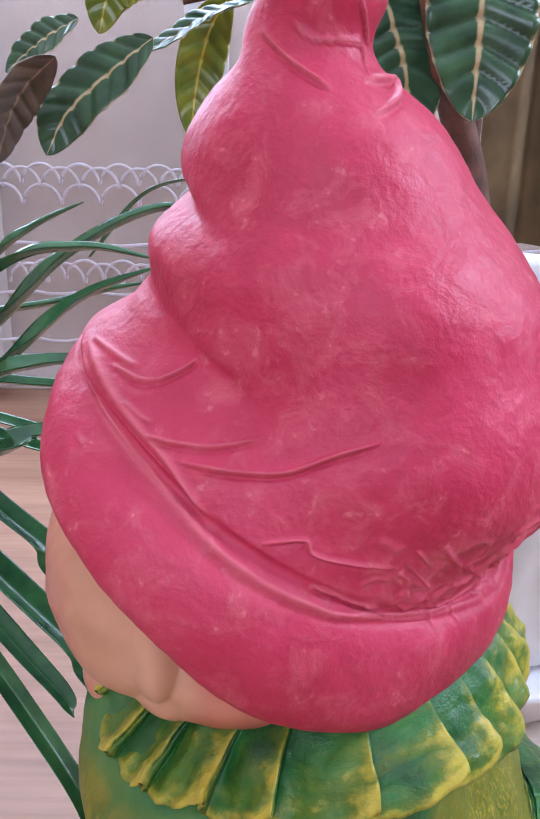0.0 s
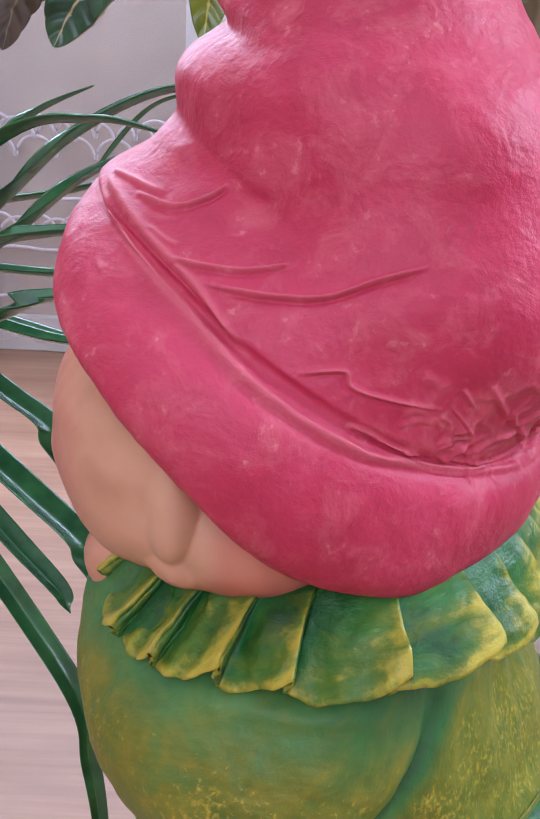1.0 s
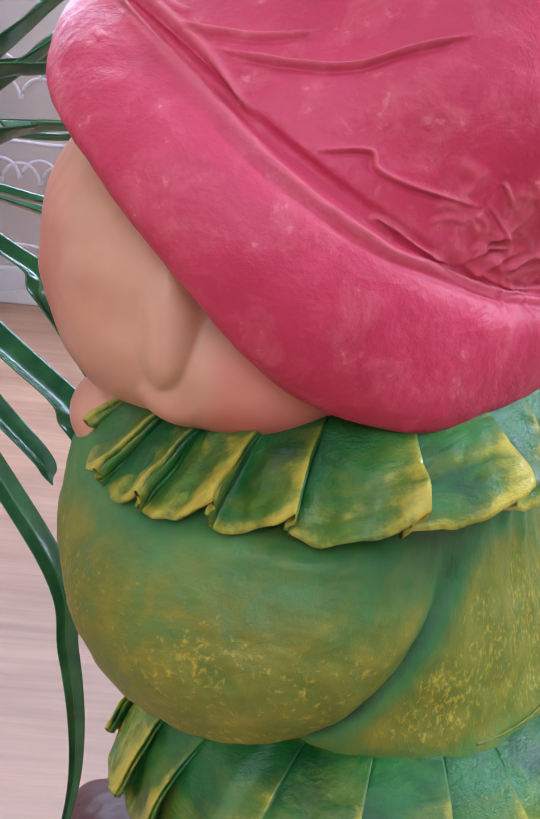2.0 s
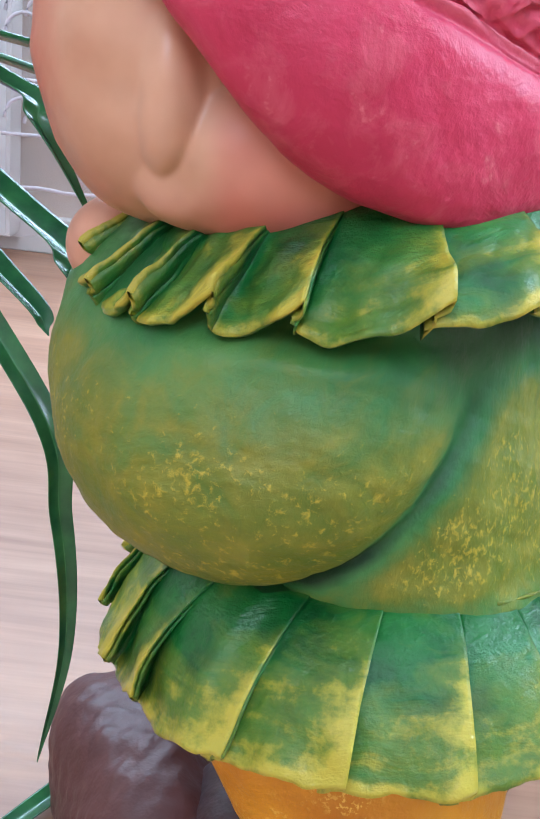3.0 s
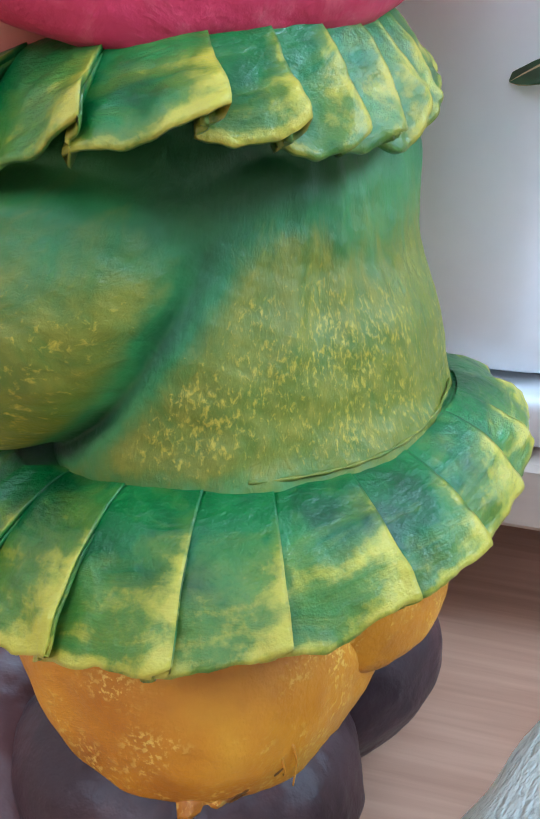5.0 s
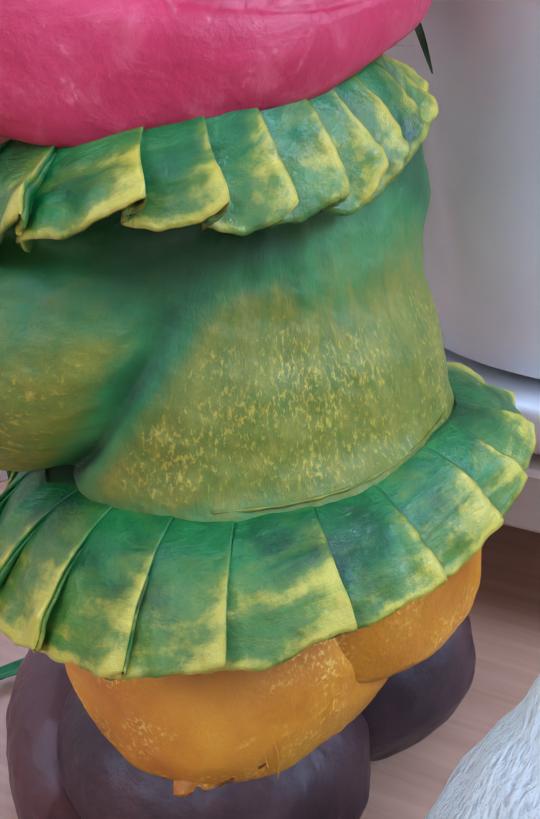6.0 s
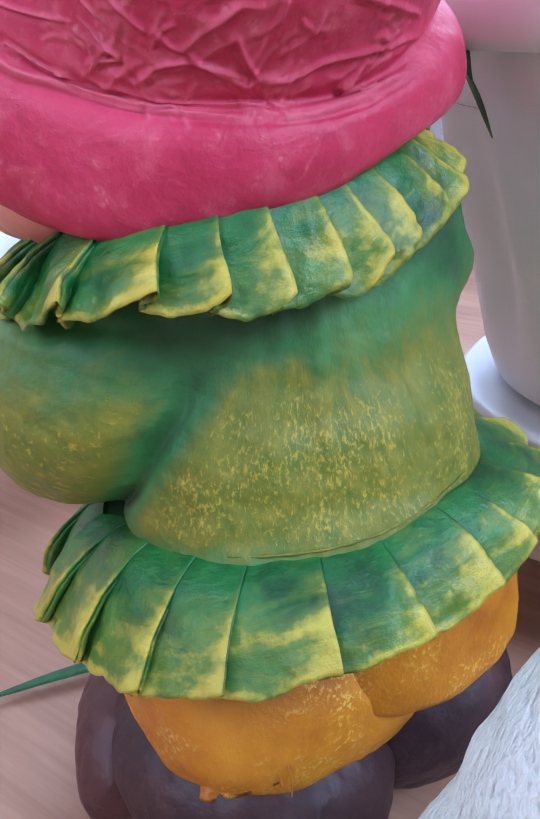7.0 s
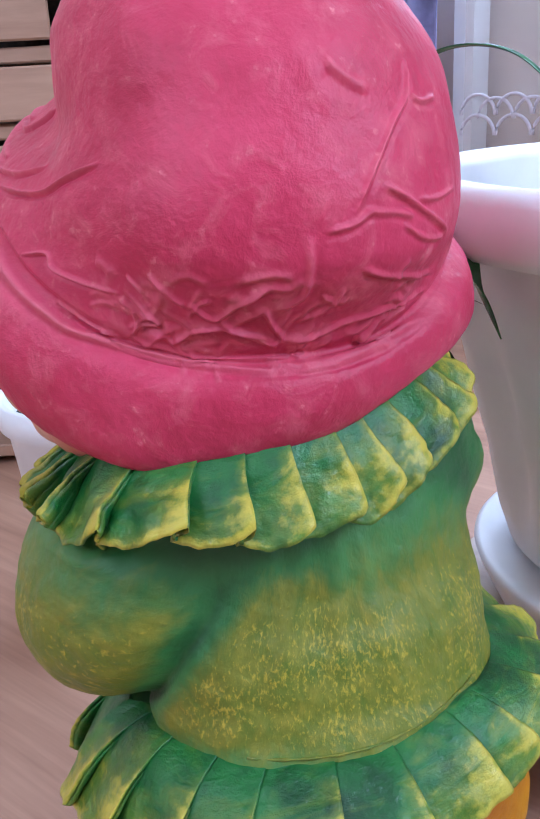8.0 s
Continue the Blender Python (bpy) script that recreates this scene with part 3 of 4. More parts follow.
def coat_radius(deg, z, centre, soft=0.010):
    """The coat's outermost radius round a centre, by angle and height."""
    r = np.linspace(0.32, 0.04, 71)
    th = np.radians(deg)
    out = np.zeros(deg.shape)
    for k in range(deg.shape[0]):
        p = np.stack([centre[0] + r[:, None] * np.cos(th[k]), centre[1] + r[:, None] * np.sin(th[k]), np.broadcast_to(z[k], (len(r), len(th[k])))], -1)
        body, near, far = coat_fields(p)
        f = soft_least(soft_least(body, near, soft), far, 0.012)
        i = np.clip(np.argmax(f < 0, 0), 1, len(r) - 1)
        j = np.arange(f.shape[1])
        f0, f1 = f[i - 1, j], f[i, j]
        out[k] = r[i - 1] + (r[i] - r[i - 1]) * np.clip(f0 / (f0 - f1 + 1e-12), 0, 1)
    return out


def coat(shell, mat):
    c = (0.10, 0.60)
    D, Z = np.meshgrid(np.linspace(0, 360, 600, endpoint=False), np.linspace(0.305, 0.555, 240))
    R = coat_radius(D, Z, c)
    # a pressed crease on top of the near sleeve, and slack folds that run down the body
    crease = lambda d0, z0, wd, wz: np.exp(-((D - d0) / wd) ** 2 - ((Z - z0 - 0.010 * np.cos((D - d0) / wd)) / wz) ** 2)
    R = R - 0.012 * crease(240, 0.482, 16, 0.007) + 0.005 * crease(243, 0.468, 16, 0.008) - 0.004 * crease(292, 0.488, 12, 0.006)
    slack = bulge(Z, 0.35, 0.42) * (1 - bulge(Z, 0.47, 0.53))
    for d0, run, amount in ((302, 90, 0.0035), (322, 40, 0.0030), (339, -60, 0.0026)):
        R = R + amount * np.exp(-((D - d0 - (Z - 0.43) * run) / 5.0) ** 2) * slack
    th = np.radians(D)
    p = np.stack([c[0] + R * np.cos(th), c[1] + R * np.sin(th), Z], -1)
    p = p + normals(p) * (lumps(p, 30, 0.0022, 8) + lumps(p, 120, 0.0009, 9) + lumps(p, 330, 0.00035, 10))[..., None]
    body, near, far = coat_fields(p)
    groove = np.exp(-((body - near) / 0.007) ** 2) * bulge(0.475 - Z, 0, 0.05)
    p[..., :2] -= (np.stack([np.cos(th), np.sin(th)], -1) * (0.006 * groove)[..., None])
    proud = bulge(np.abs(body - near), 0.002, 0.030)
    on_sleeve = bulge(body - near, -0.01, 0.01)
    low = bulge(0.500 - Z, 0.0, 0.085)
    # valley beside the sleeve: bare undercoat, darkened further with shade put into the paint
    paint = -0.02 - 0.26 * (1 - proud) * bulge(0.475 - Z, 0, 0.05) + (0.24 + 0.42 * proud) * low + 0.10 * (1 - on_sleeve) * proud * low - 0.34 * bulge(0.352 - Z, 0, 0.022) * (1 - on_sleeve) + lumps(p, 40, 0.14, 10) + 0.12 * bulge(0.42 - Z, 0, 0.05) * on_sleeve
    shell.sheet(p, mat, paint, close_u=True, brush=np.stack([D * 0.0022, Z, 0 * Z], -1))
    # the stitched seam over the skirt, a thin raised cord of paint
    d = np.linspace(288, 372, 120)
    zz = around(d, (0, 90, 180, 237, 256, 337), SEAM_Z) + 0.007
    rr = coat_radius(d[None], zz[None], c)[0] + 0.0005
    cord = np.stack([c[0] + rr * np.cos(np.radians(d)), c[1] + rr * np.sin(np.radians(d)), zz], 1)
    tube(cord, 0.0010 + 0.0004 * np.sin(d * 0.7), 6, shell, mat)
    shell.p[-1] = np.full(shell.p[-1].shape, 0.62)


SEAM_Z = (0.350, 0.345, 0.315, 0.318, 0.330, 0.332)


def frill(shell, centre, marks, inner, rim, mat, seed, lap, depth, curl, bow, drop, fall=0.5, crumple=1.0, yellow=0.06):
    """A frill of knife pleats: each panel rises to its fold, turns under it and goes back below, where the next one starts.
    inner and rim give radius and height by angle; lap in degrees, depth and curl of the folds by pleat."""
    rng = np.random.RandomState(seed)
    marks = np.array(marks, float)
    n = len(marks)
    ends = np.append(marks[1:], marks[0] + 360)
    flat, turn = 26, 16
    ang, lift, along, pleat, under = [], [], [], [], []
    for k in range(n):
        w = ends[k] - marks[k]
        lp = min(lap(marks[k]), 0.8 * w)
        lp1 = min(lap(ends[k] % 360), 0.8 * w)
        f = np.linspace(0, 1, flat) ** 0.85
        ang += list(marks[k] - lp + f * (w + lp))
        lift += list(-1 + f ** 1.3)
        along += list(f)
        under += [0.0] * flat
        g = np.linspace(0, 1, turn + 2)[1:-1]
        ang += list(ends[k] - lp1 * g)
        lift += list(-(g ** 0.8))
        along += list(1 + g)
        under += [1.0] * turn
        pleat += [k] * (flat + turn)
    ang, lift, along, pleat, under = map(np.array, (ang, lift, along, pleat, under))
    size = rng.uniform(0.75, 1.25, n)[pleat]
    ragged = np.interp(ang % 360, np.arange(0, 361, 6), np.append(r0 := rng.uniform(-1, 1, 60), r0[0]))
    t = np.linspace(0, 1, 40)
    T = t[:, None] * np.ones(len(ang))[None]
    mid = np.append(marks, marks[0] + 360)
    base = np.interp(along, (0, 1, 2), (0, 1, 1)) * (mid[pleat + 1] - mid[pleat]) + mid[pleat]
    open_up = bulge(T, 0.02, 0.75)
    A = base[None] + (ang - base)[None] * open_up
    ri, zi = inner(A % 360)
    rr, zr = rim(A % 360)
    D = depth(marks)[pleat] * size
    off = lift[None] * D[None] * (0.05 + 0.95 * bulge(T, 0.12, 0.95))
    edge = np.exp(-((along - 1) / 0.10) ** 2)
    C = curl(marks)[pleat]
    roll = edge[None] * C[None] * bulge(T, 0.55, 1.0)
    # the fold opens into a little tube at the hem
    loop = 2 * np.pi * np.clip((along - 0.86) / 0.55, 0, 1)
    tube_r = C[None] * bulge(T, 0.45, 1.0)
    A = A + np.degrees(tube_r * np.sin(loop)[None] / 0.17) * 0.9
    radius = ri + (rr - ri) * T + bow * np.sin(T * np.pi) + off * 0.65 - tube_r * (1 - np.cos(loop))[None] * 0.6
    z = zi + (zr - zi) * (T ** 1.25) + off * fall + roll * 0.6 - tube_r * (1 - np.cos(loop))[None] * 0.35 + drop * np.sin(np.pi * np.clip(along, 0, 1))[None] * T ** 3 - under[None] * 0.002 + ragged[None] * 0.0016 * T ** 6
    th = np.radians(A)
    p = np.stack([centre[0] + radius * np.cos(th), centre[1] + radius * np.sin(th), z], -1)
    nx = np.stack([np.cos(th), np.sin(th)], -1)
    p[..., 2] += (lumps(p, 60, 0.0020, seed) + lumps(p, 170, 0.0012, seed + 1)) * T * crumple
    p[..., :2] += nx * ((lumps(p, 75, 0.0022, seed + 2) + lumps(p, 210, 0.0009, seed + 3)) * T * crumple)[..., None]
    hue = rng.uniform(-0.12, 0.12, n)[pleat]
    # less yellow under folds and at panel starts: undercoat, with shade painted in
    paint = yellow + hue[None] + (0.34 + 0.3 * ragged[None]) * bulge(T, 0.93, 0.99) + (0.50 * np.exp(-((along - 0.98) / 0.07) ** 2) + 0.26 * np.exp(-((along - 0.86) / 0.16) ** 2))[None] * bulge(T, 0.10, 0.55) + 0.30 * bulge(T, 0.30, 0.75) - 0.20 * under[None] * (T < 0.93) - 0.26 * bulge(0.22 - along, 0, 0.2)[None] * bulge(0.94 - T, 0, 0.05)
    brush = np.stack([np.broadcast_to((along + pleat * 3.7)[None] * 0.030, T.shape), T * 0.085, np.broadcast_to(pleat[None] * 0.21, T.shape)], -1)
    below = p.copy()
    below[..., 2] -= 0.0040 * (0.4 + 0.6 * T)
    below[..., :2] -= nx * 0.0028
    lip = (p[-1:] + below[-1:]) / 2
    lip[..., :2] += nx[-1:] * 0.0022
    lip[..., 2] -= 0.0006
    # underside gets a third of the paint value, shade put into its colour
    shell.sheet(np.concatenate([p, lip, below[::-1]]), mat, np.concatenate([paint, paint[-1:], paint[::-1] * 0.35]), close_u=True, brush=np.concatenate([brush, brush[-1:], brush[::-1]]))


def massed(shell, centre, axes, ry, rz, power, mat, paint, rough, seed, up=1.0, zmin=None, zmax=None):
    """A modelled mass of rounded-box section, turned about y and then z, its upper half stretched by up."""
    A, B = np.meshgrid(np.linspace(0, 2 * np.pi, 200, endpoint=False), np.linspace(-np.pi / 2, np.pi / 2, 120))
    d = np.stack([np.cos(B) * np.cos(A), np.cos(B) * np.sin(A), np.sin(B)], -1)
    d = d / (np.abs(d) ** power).sum(-1, keepdims=True) ** (1 / power)
    p = d * np.array(axes) * np.where(d[..., 2:] > 0, np.array([1, 1, up]), 1.0)
    p = p @ np.array(Euler((0, radians(ry), radians(rz))).to_matrix()).T + np.array(centre)
    o = p - np.array(centre)
    o /= np.linalg.norm(o, axis=-1, keepdims=True) + 1e-9
    p = p + o * (lumps(p, 30, rough, seed) + lumps(p, 90, rough * 0.4, seed + 1) + lumps(p, 260, rough * 0.12, seed + 2))[..., None]
    if zmin is not None:
        p[..., 2] = np.maximum(p[..., 2], zmin)
    shell.sheet(p, mat, paint(p) if callable(paint) else paint, close_u=True)
    return p


TOE = (-0.0600, 0.5720, 0.0460, 0.0640, 0.1500, 0.0780, 2.0, 27.0)


def ragged_hem(shell, centre, rx, ry, d0, d1, z, mat, seed):
    """The torn, rolled hem of a trouser leg, with flaps and a few hanging threads."""
    rng = np.random.RandomState(seed)
    a = np.linspace(d0, d1, 300)
    steps = np.array([(-0.034, 0.062), (-0.016, 0.042), (-0.006, 0.026), (-0.001, 0.014), (0.003, 0.006), (0.004, 0.0), (0.002, -0.005), (-0.004, -0.007), (-0.012, -0.004), (-0.022, 0.006)])
    t = np.linspace(0, 1, 46)
    dr, dz = np.interp(t * 9, range(10), steps[:, 0]), np.interp(t * 9, range(10), steps[:, 1])
    A, T = np.meshgrid(np.radians(a), t)
    lipw = bulge(T, 0.30, 0.6)
    wave = np.interp(np.degrees(A), np.linspace(d0, d1, 40), rng.uniform(-1, 1, 40)) * lipw
    r = dr[:, None] + 0.0022 * wave - 0.03 * (1 - bulge(np.minimum(np.degrees(A) - d0, d1 - np.degrees(A)), 0, 22))
    p = np.stack([centre[0] + (rx + r) * np.cos(A), centre[1] + (ry + r) * np.sin(A), z(np.degrees(A)) + dz[:, None] + 0.0030 * wave], -1)
    p = p + np.stack([np.cos(A), np.sin(A), 0.5 + 0 * A], -1) * ((lumps(p, 130, 0.0030, seed) + lumps(p, 330, 0.0018, seed + 1)) * lipw)[..., None]
    shell.sheet(p, mat, lipw * (0.10 + 0.85 * bulge(lumps(p, 90, 1.0, seed + 2), -0.35, 0.3) * bulge(T, 0.38, 0.55)))
    for k in range(2):
        a = radians(rng.uniform(d0 + 20, d1 - 8)) if k > 2 else radians(312 + 4 * k)
        b = np.array([centre[0] + rx * np.cos(a), centre[1] + ry * np.sin(a), z(np.degrees(a)) + 0.010])
        o = np.array([np.cos(a), np.sin(a), 0])
        path = spline((b, b + o * 0.005 + (0, 0, 0.003), b + o * 0.006 + (0.003, 0, -0.008), b + o * 0.006 + (0.002, 0, -0.012 - 0.016 * (k == 1))), 14)
        tube(path, np.linspace(0.0014, 0.0006, 14), 6, shell, mat)
        shell.p[-1] = np.full(shell.p[-1].shape, rng.uniform(0, 0.3))


def build_gnome():
    s = Shell()
    hat(s)
    # head: cheek, ear lobe and jaw below the hat's brim
    lobe = lambda p: np.exp(-((p[..., 0] + 0.068) / 0.020) ** 2 - ((p[..., 2] - 0.59) / 0.045) ** 2)
    lumped(s, (-0.055, 0.550, 0.600), (((-0.0753, 0.5517, 0.6135), (0.0751, 0.085, 0.0976)), ((-0.066, 0.494, 0.594), (0.020, 0.036, 0.047)),
                                      ((-0.016, 0.512, 0.566), (0.066, 0.050, 0.050)), ((-0.050, 0.506, 0.556), (0.040, 0.030, 0.034))), 1, 0.0011,
           lambda p: bulge(-p[..., 0], 0.115, 0.15) * 0.9 + 0.75 * bulge(p[..., 0], -0.055, -0.03) * bulge(0.60 - p[..., 2], -0.02, 0.03) + 0.5 * bulge(0.56 - p[..., 2], 0, 0.03) - 0.3 * lobe(p) + lumps(p, 60, 0.18, 5))
    blob(s, (-0.100, 0.60, 0.490), (0.042, 0.040, 0.035), 1, (0, 0, 0), 48, 30, 0.001, 0.3, 6)
    blob(s, (0.055, 0.59, 0.545), (0.086, 0.088, 0.05), 2, (0, 0, 0), 72, 30, 0.002, 0.1, 7)
    coat(s, 2)
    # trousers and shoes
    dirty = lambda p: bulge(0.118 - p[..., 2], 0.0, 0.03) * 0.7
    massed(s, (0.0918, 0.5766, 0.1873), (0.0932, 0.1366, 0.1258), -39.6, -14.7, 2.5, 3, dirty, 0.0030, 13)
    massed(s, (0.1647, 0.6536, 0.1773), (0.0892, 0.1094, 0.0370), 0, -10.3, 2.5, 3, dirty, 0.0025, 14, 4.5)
    massed(s, (0.0948, 0.5321, 0.0750), (0.1209, 0.1027, 0.0800), 0, 11.8, 2.3, 4, 0.25, 0.0040, 15, 1.0, 0.0)
    massed(s, TOE[:3], TOE[3:6], TOE[6], TOE[7], 2.3, 4, 0.65, 0.0060, 16, 1.0, 0.0)
    massed(s, (0.1274, 0.6540, 0.0886), (0.1369, 0.0941, 0.0848), -6.8, 26.4, 2.3, 4, 0.15, 0.0030, 17, 1.0, 0.0)
    # collar and skirt frills
    every = lambda d, at, vals, soft=7: around(d, at, vals, soft)
    collar_marks = (10, 28, 39, 50, 66, 84, 102, 120, 140, 160, 175, 187, 205, 219, 236, 251, 274, 295.5, 311, 326, 343, 356)
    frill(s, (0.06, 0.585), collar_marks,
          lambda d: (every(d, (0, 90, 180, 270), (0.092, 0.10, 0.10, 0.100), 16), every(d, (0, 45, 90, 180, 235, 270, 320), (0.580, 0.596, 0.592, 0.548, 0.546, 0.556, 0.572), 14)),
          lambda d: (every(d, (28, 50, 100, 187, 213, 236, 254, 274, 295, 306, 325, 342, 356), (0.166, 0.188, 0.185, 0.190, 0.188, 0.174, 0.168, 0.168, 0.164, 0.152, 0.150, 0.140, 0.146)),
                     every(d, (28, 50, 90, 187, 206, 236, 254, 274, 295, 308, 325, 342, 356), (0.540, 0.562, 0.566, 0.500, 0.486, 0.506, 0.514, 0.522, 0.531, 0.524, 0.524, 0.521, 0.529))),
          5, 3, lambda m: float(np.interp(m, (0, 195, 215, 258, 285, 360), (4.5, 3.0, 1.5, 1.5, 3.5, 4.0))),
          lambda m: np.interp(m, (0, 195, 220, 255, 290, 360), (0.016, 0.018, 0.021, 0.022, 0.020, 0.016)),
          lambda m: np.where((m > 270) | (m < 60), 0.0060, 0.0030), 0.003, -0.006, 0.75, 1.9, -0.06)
    skirt_marks = (9, 25, 41, 58, 75, 93, 111, 130, 150, 168, 183, 202, 216, 237, 256, 275, 292, 315, 336, 357)
    sc = (0.108, 0.592)
    hem = lambda d: coat_radius(np.atleast_2d(d), np.full(np.atleast_2d(d).shape, 0.336), sc).reshape(np.shape(d)) - 0.003
    g = np.arange(0, 361, 3.0)
    waist = hem(g)
    waist = np.minimum(waist, 0.150)
    gd, gt = np.meshgrid(g[:-1], np.linspace(0, 1, 8))
    gr = 0.05 + (waist[None, :-1] + 0.001 - 0.05) * gt
    s.sheet(np.stack([sc[0] + gr * np.cos(np.radians(gd)), sc[1] + gr * np.sin(np.radians(gd)), every(gd, (0, 90, 180, 237, 256, 337), SEAM_Z, 10) + 0.001], -1), 2, 0.05, close_u=True)
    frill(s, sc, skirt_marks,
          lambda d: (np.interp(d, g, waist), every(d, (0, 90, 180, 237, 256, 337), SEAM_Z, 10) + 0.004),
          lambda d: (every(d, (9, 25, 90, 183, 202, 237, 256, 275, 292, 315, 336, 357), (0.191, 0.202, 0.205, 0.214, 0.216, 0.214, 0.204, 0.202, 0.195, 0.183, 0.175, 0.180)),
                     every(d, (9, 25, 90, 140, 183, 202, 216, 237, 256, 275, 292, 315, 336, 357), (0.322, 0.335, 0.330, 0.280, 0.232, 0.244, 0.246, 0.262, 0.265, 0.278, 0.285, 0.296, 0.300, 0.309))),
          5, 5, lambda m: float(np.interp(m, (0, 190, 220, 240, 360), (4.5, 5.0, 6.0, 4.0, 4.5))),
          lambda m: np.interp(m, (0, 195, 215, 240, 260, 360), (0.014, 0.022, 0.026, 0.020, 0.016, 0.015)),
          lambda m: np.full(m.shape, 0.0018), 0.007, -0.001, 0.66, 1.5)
    ragged_hem(s, (0.096, 0.562), 0.105, 0.112, 225, 334, lambda d: np.interp(d, (190, 214, 250, 275, 297, 319, 345), (0.145, 0.126, 0.108, 0.116, 0.132, 0.152, 0.165)), 3, 20)
    ob = new("gnome_statue", s.mesh("gnome_statue", [HAT, SKIN, GREEN, ORANGE, BROWN, FRILL]))
    return tagged(ob, "painted garden gnome statue, crimson hat, green frilled coat, orange trousers", "statue")


build_gnome()


# ---- the room ----
def structure(name, shell, mat, label, smooth=False):
    return tagged(part(name, shell, mat, None, "", smooth), label, name.split("_")[0], kind="structure")


structure("floor", block(-3.2, 3.4, -3.2, 2.9, -0.1, 0.0), FLOOR, "warm reddish-brown wood-grain laminate floor")
def joined(*shells):
    out = Shell()
    for sh in shells:
        for v, f, m, p in zip(sh.v, sh.f, sh.m, sh.p):
            out.v.append(v)
            out.f.append(f + out.n)
            out.m.append(m)
            out.p.append(p)
        out.n += sh.n
    return out


def wall_with_opening(name, along, a0, a1, c0, c1, o0, o1, z0, z1):
    """A wall along x or y with one opening through it for a lamp, and a window frame in the opening."""
    def piece(u0, u1, w0, w1):
        return block(u0, u1, c0, c1, w0, w1) if along == "x" else block(c0, c1, u0, u1, w0, w1)

    structure(name, joined(piece(a0, o0, 0, 4.2), piece(o1, a1, 0, 4.2), piece(o0, o1, 0, z0), piece(o0, o1, z1, 4.2)), WALL, "plain beige room wall with an opening for a daylight lamp")
    mid, cc = (o0 + o1) / 2, (c0 + c1) / 2
    root = tagged(new("lamp_window"), "unseen white window frame with two casements, built around an area lamp", "window", kind="structure")
    for u0, u1, w0, w1 in ((o0, o0 + 0.06, z0, z1), (o1 - 0.06, o1, z0, z1), (mid - 0.03, mid + 0.03, z0 + 0.06, z1 - 0.06), (o0 + 0.06, o1 - 0.06, z0, z0 + 0.06), (o0 + 0.06, o1 - 0.06, z1 - 0.06, z1)):
        d = 0.03
        part("window_frame", block(u0, u1, cc - d, cc + d, w0, w1) if along == "x" else block(cc - d, cc + d, u0, u1, w0, w1), WHITE, root, smooth=False)


wall_with_opening("wall_north", "x", -3.2, 3.4, 2.75, 2.95, -2.0, 0.6, 1.34, 3.4)
# south and east openings are unseen, added to house the fill lamps
wall_with_opening("wall_south", "x", -3.2, 3.4, -3.3, -3.1, -1.6, 0.6, 2.4, 4.0)
wall_with_opening("wall_east", "y", -3.1, 2.75, 3.2, 3.4, 0.2, 1.64, 2.1, 3.7)
structure("wall_west", block(-3.3, -3.1, -3.1, 2.75, 0, 4.2), WALL, "plain beige room wall")
structure("ceiling", block(-3.2, 3.4, -3.2, 2.9, 4.2, 4.3), WHITE, "plain white ceiling")


def planter(x, y):
    root = new("flower_pot")
    root.location = (x * U, y * U, 0.19 * U)
    tagged(root, "tall white plastic flower pot with a rolled rim on a saucer", "flower pot")
    a = np.linspace(0, 2 * np.pi, 129)[:-1]
    rows = []
    for z, r in ((0.075, 0.02), (0.075, 0.19), (0.085, 0.212), (0.12, 0.222), (0.16, 0.228), (0.2, 0.234), (0.24, 0.246), (0.28, 0.256), (0.32, 0.267), (0.36, 0.277), (0.40, 0.288), (0.425, 0.293), (0.44, 0.298)):
        w = 0.014 * np.sin(np.pi * np.clip((z - 0.09) / 0.32, 0, 1)) * (1.6 * np.exp(-((a * 7 / (2 * np.pi)) % 1 - 0.5) ** 2 / 0.02) * -1 + 0.5)
        rows.append(np.stack([(r + w) * np.cos(a), (r + w) * np.sin(a), z + 0 * a], 1))
    body = part("body", Shell().sheet(np.array(rows), close_u=True), POT, root)
    rim = turned(((0.290, 0.43), (0.317, 0.432), (0.330, 0.445), (0.331, 0.485), (0.320, 0.500), (0.302, 0.498), (0.290, 0.485), (0.280, 0.38)), (0, 0, 0), 128)
    part("rim", rim, POT, root)
    part("soil", turned(((0.0, 0.385), (0.1, 0.39), (0.2, 0.385), (0.281, 0.38)), (0, 0, 0), 64), SOIL, root)
    part("saucer", turned(((0.0, 0.004), (0.19, 0.004), (0.225, 0.012), (0.246, 0.055), (0.250, 0.066), (0.243, 0.070), (0.23, 0.068), (0.0, 0.066)), (0, 0, 0), 128), POT, root)
    return root


planter(0.272, 1.11)


def stand(x, y, w, d, h):
    root = new("plant_stand")
    root.location = (x * U, y * U, 0)
    tagged(root, "low pale wooden plant stand with a plank top", "stand")
    part("top", block(-w, w, -d, d, h - 0.07, h, 0.006), PALEWOOD, root, smooth=False)
    for sx in (-1, 1):
        for sy in (-1, 1):
            part("leg", block(sx * (w - 0.06) - 0.03, sx * (w - 0.06) + 0.03, sy * (d - 0.06) - 0.03, sy * (d - 0.06) + 0.03, 0, h - 0.07), DARKWOOD, root, smooth=False)
    return root


stand(0.295, 1.14, 0.30, 0.27, 0.19)


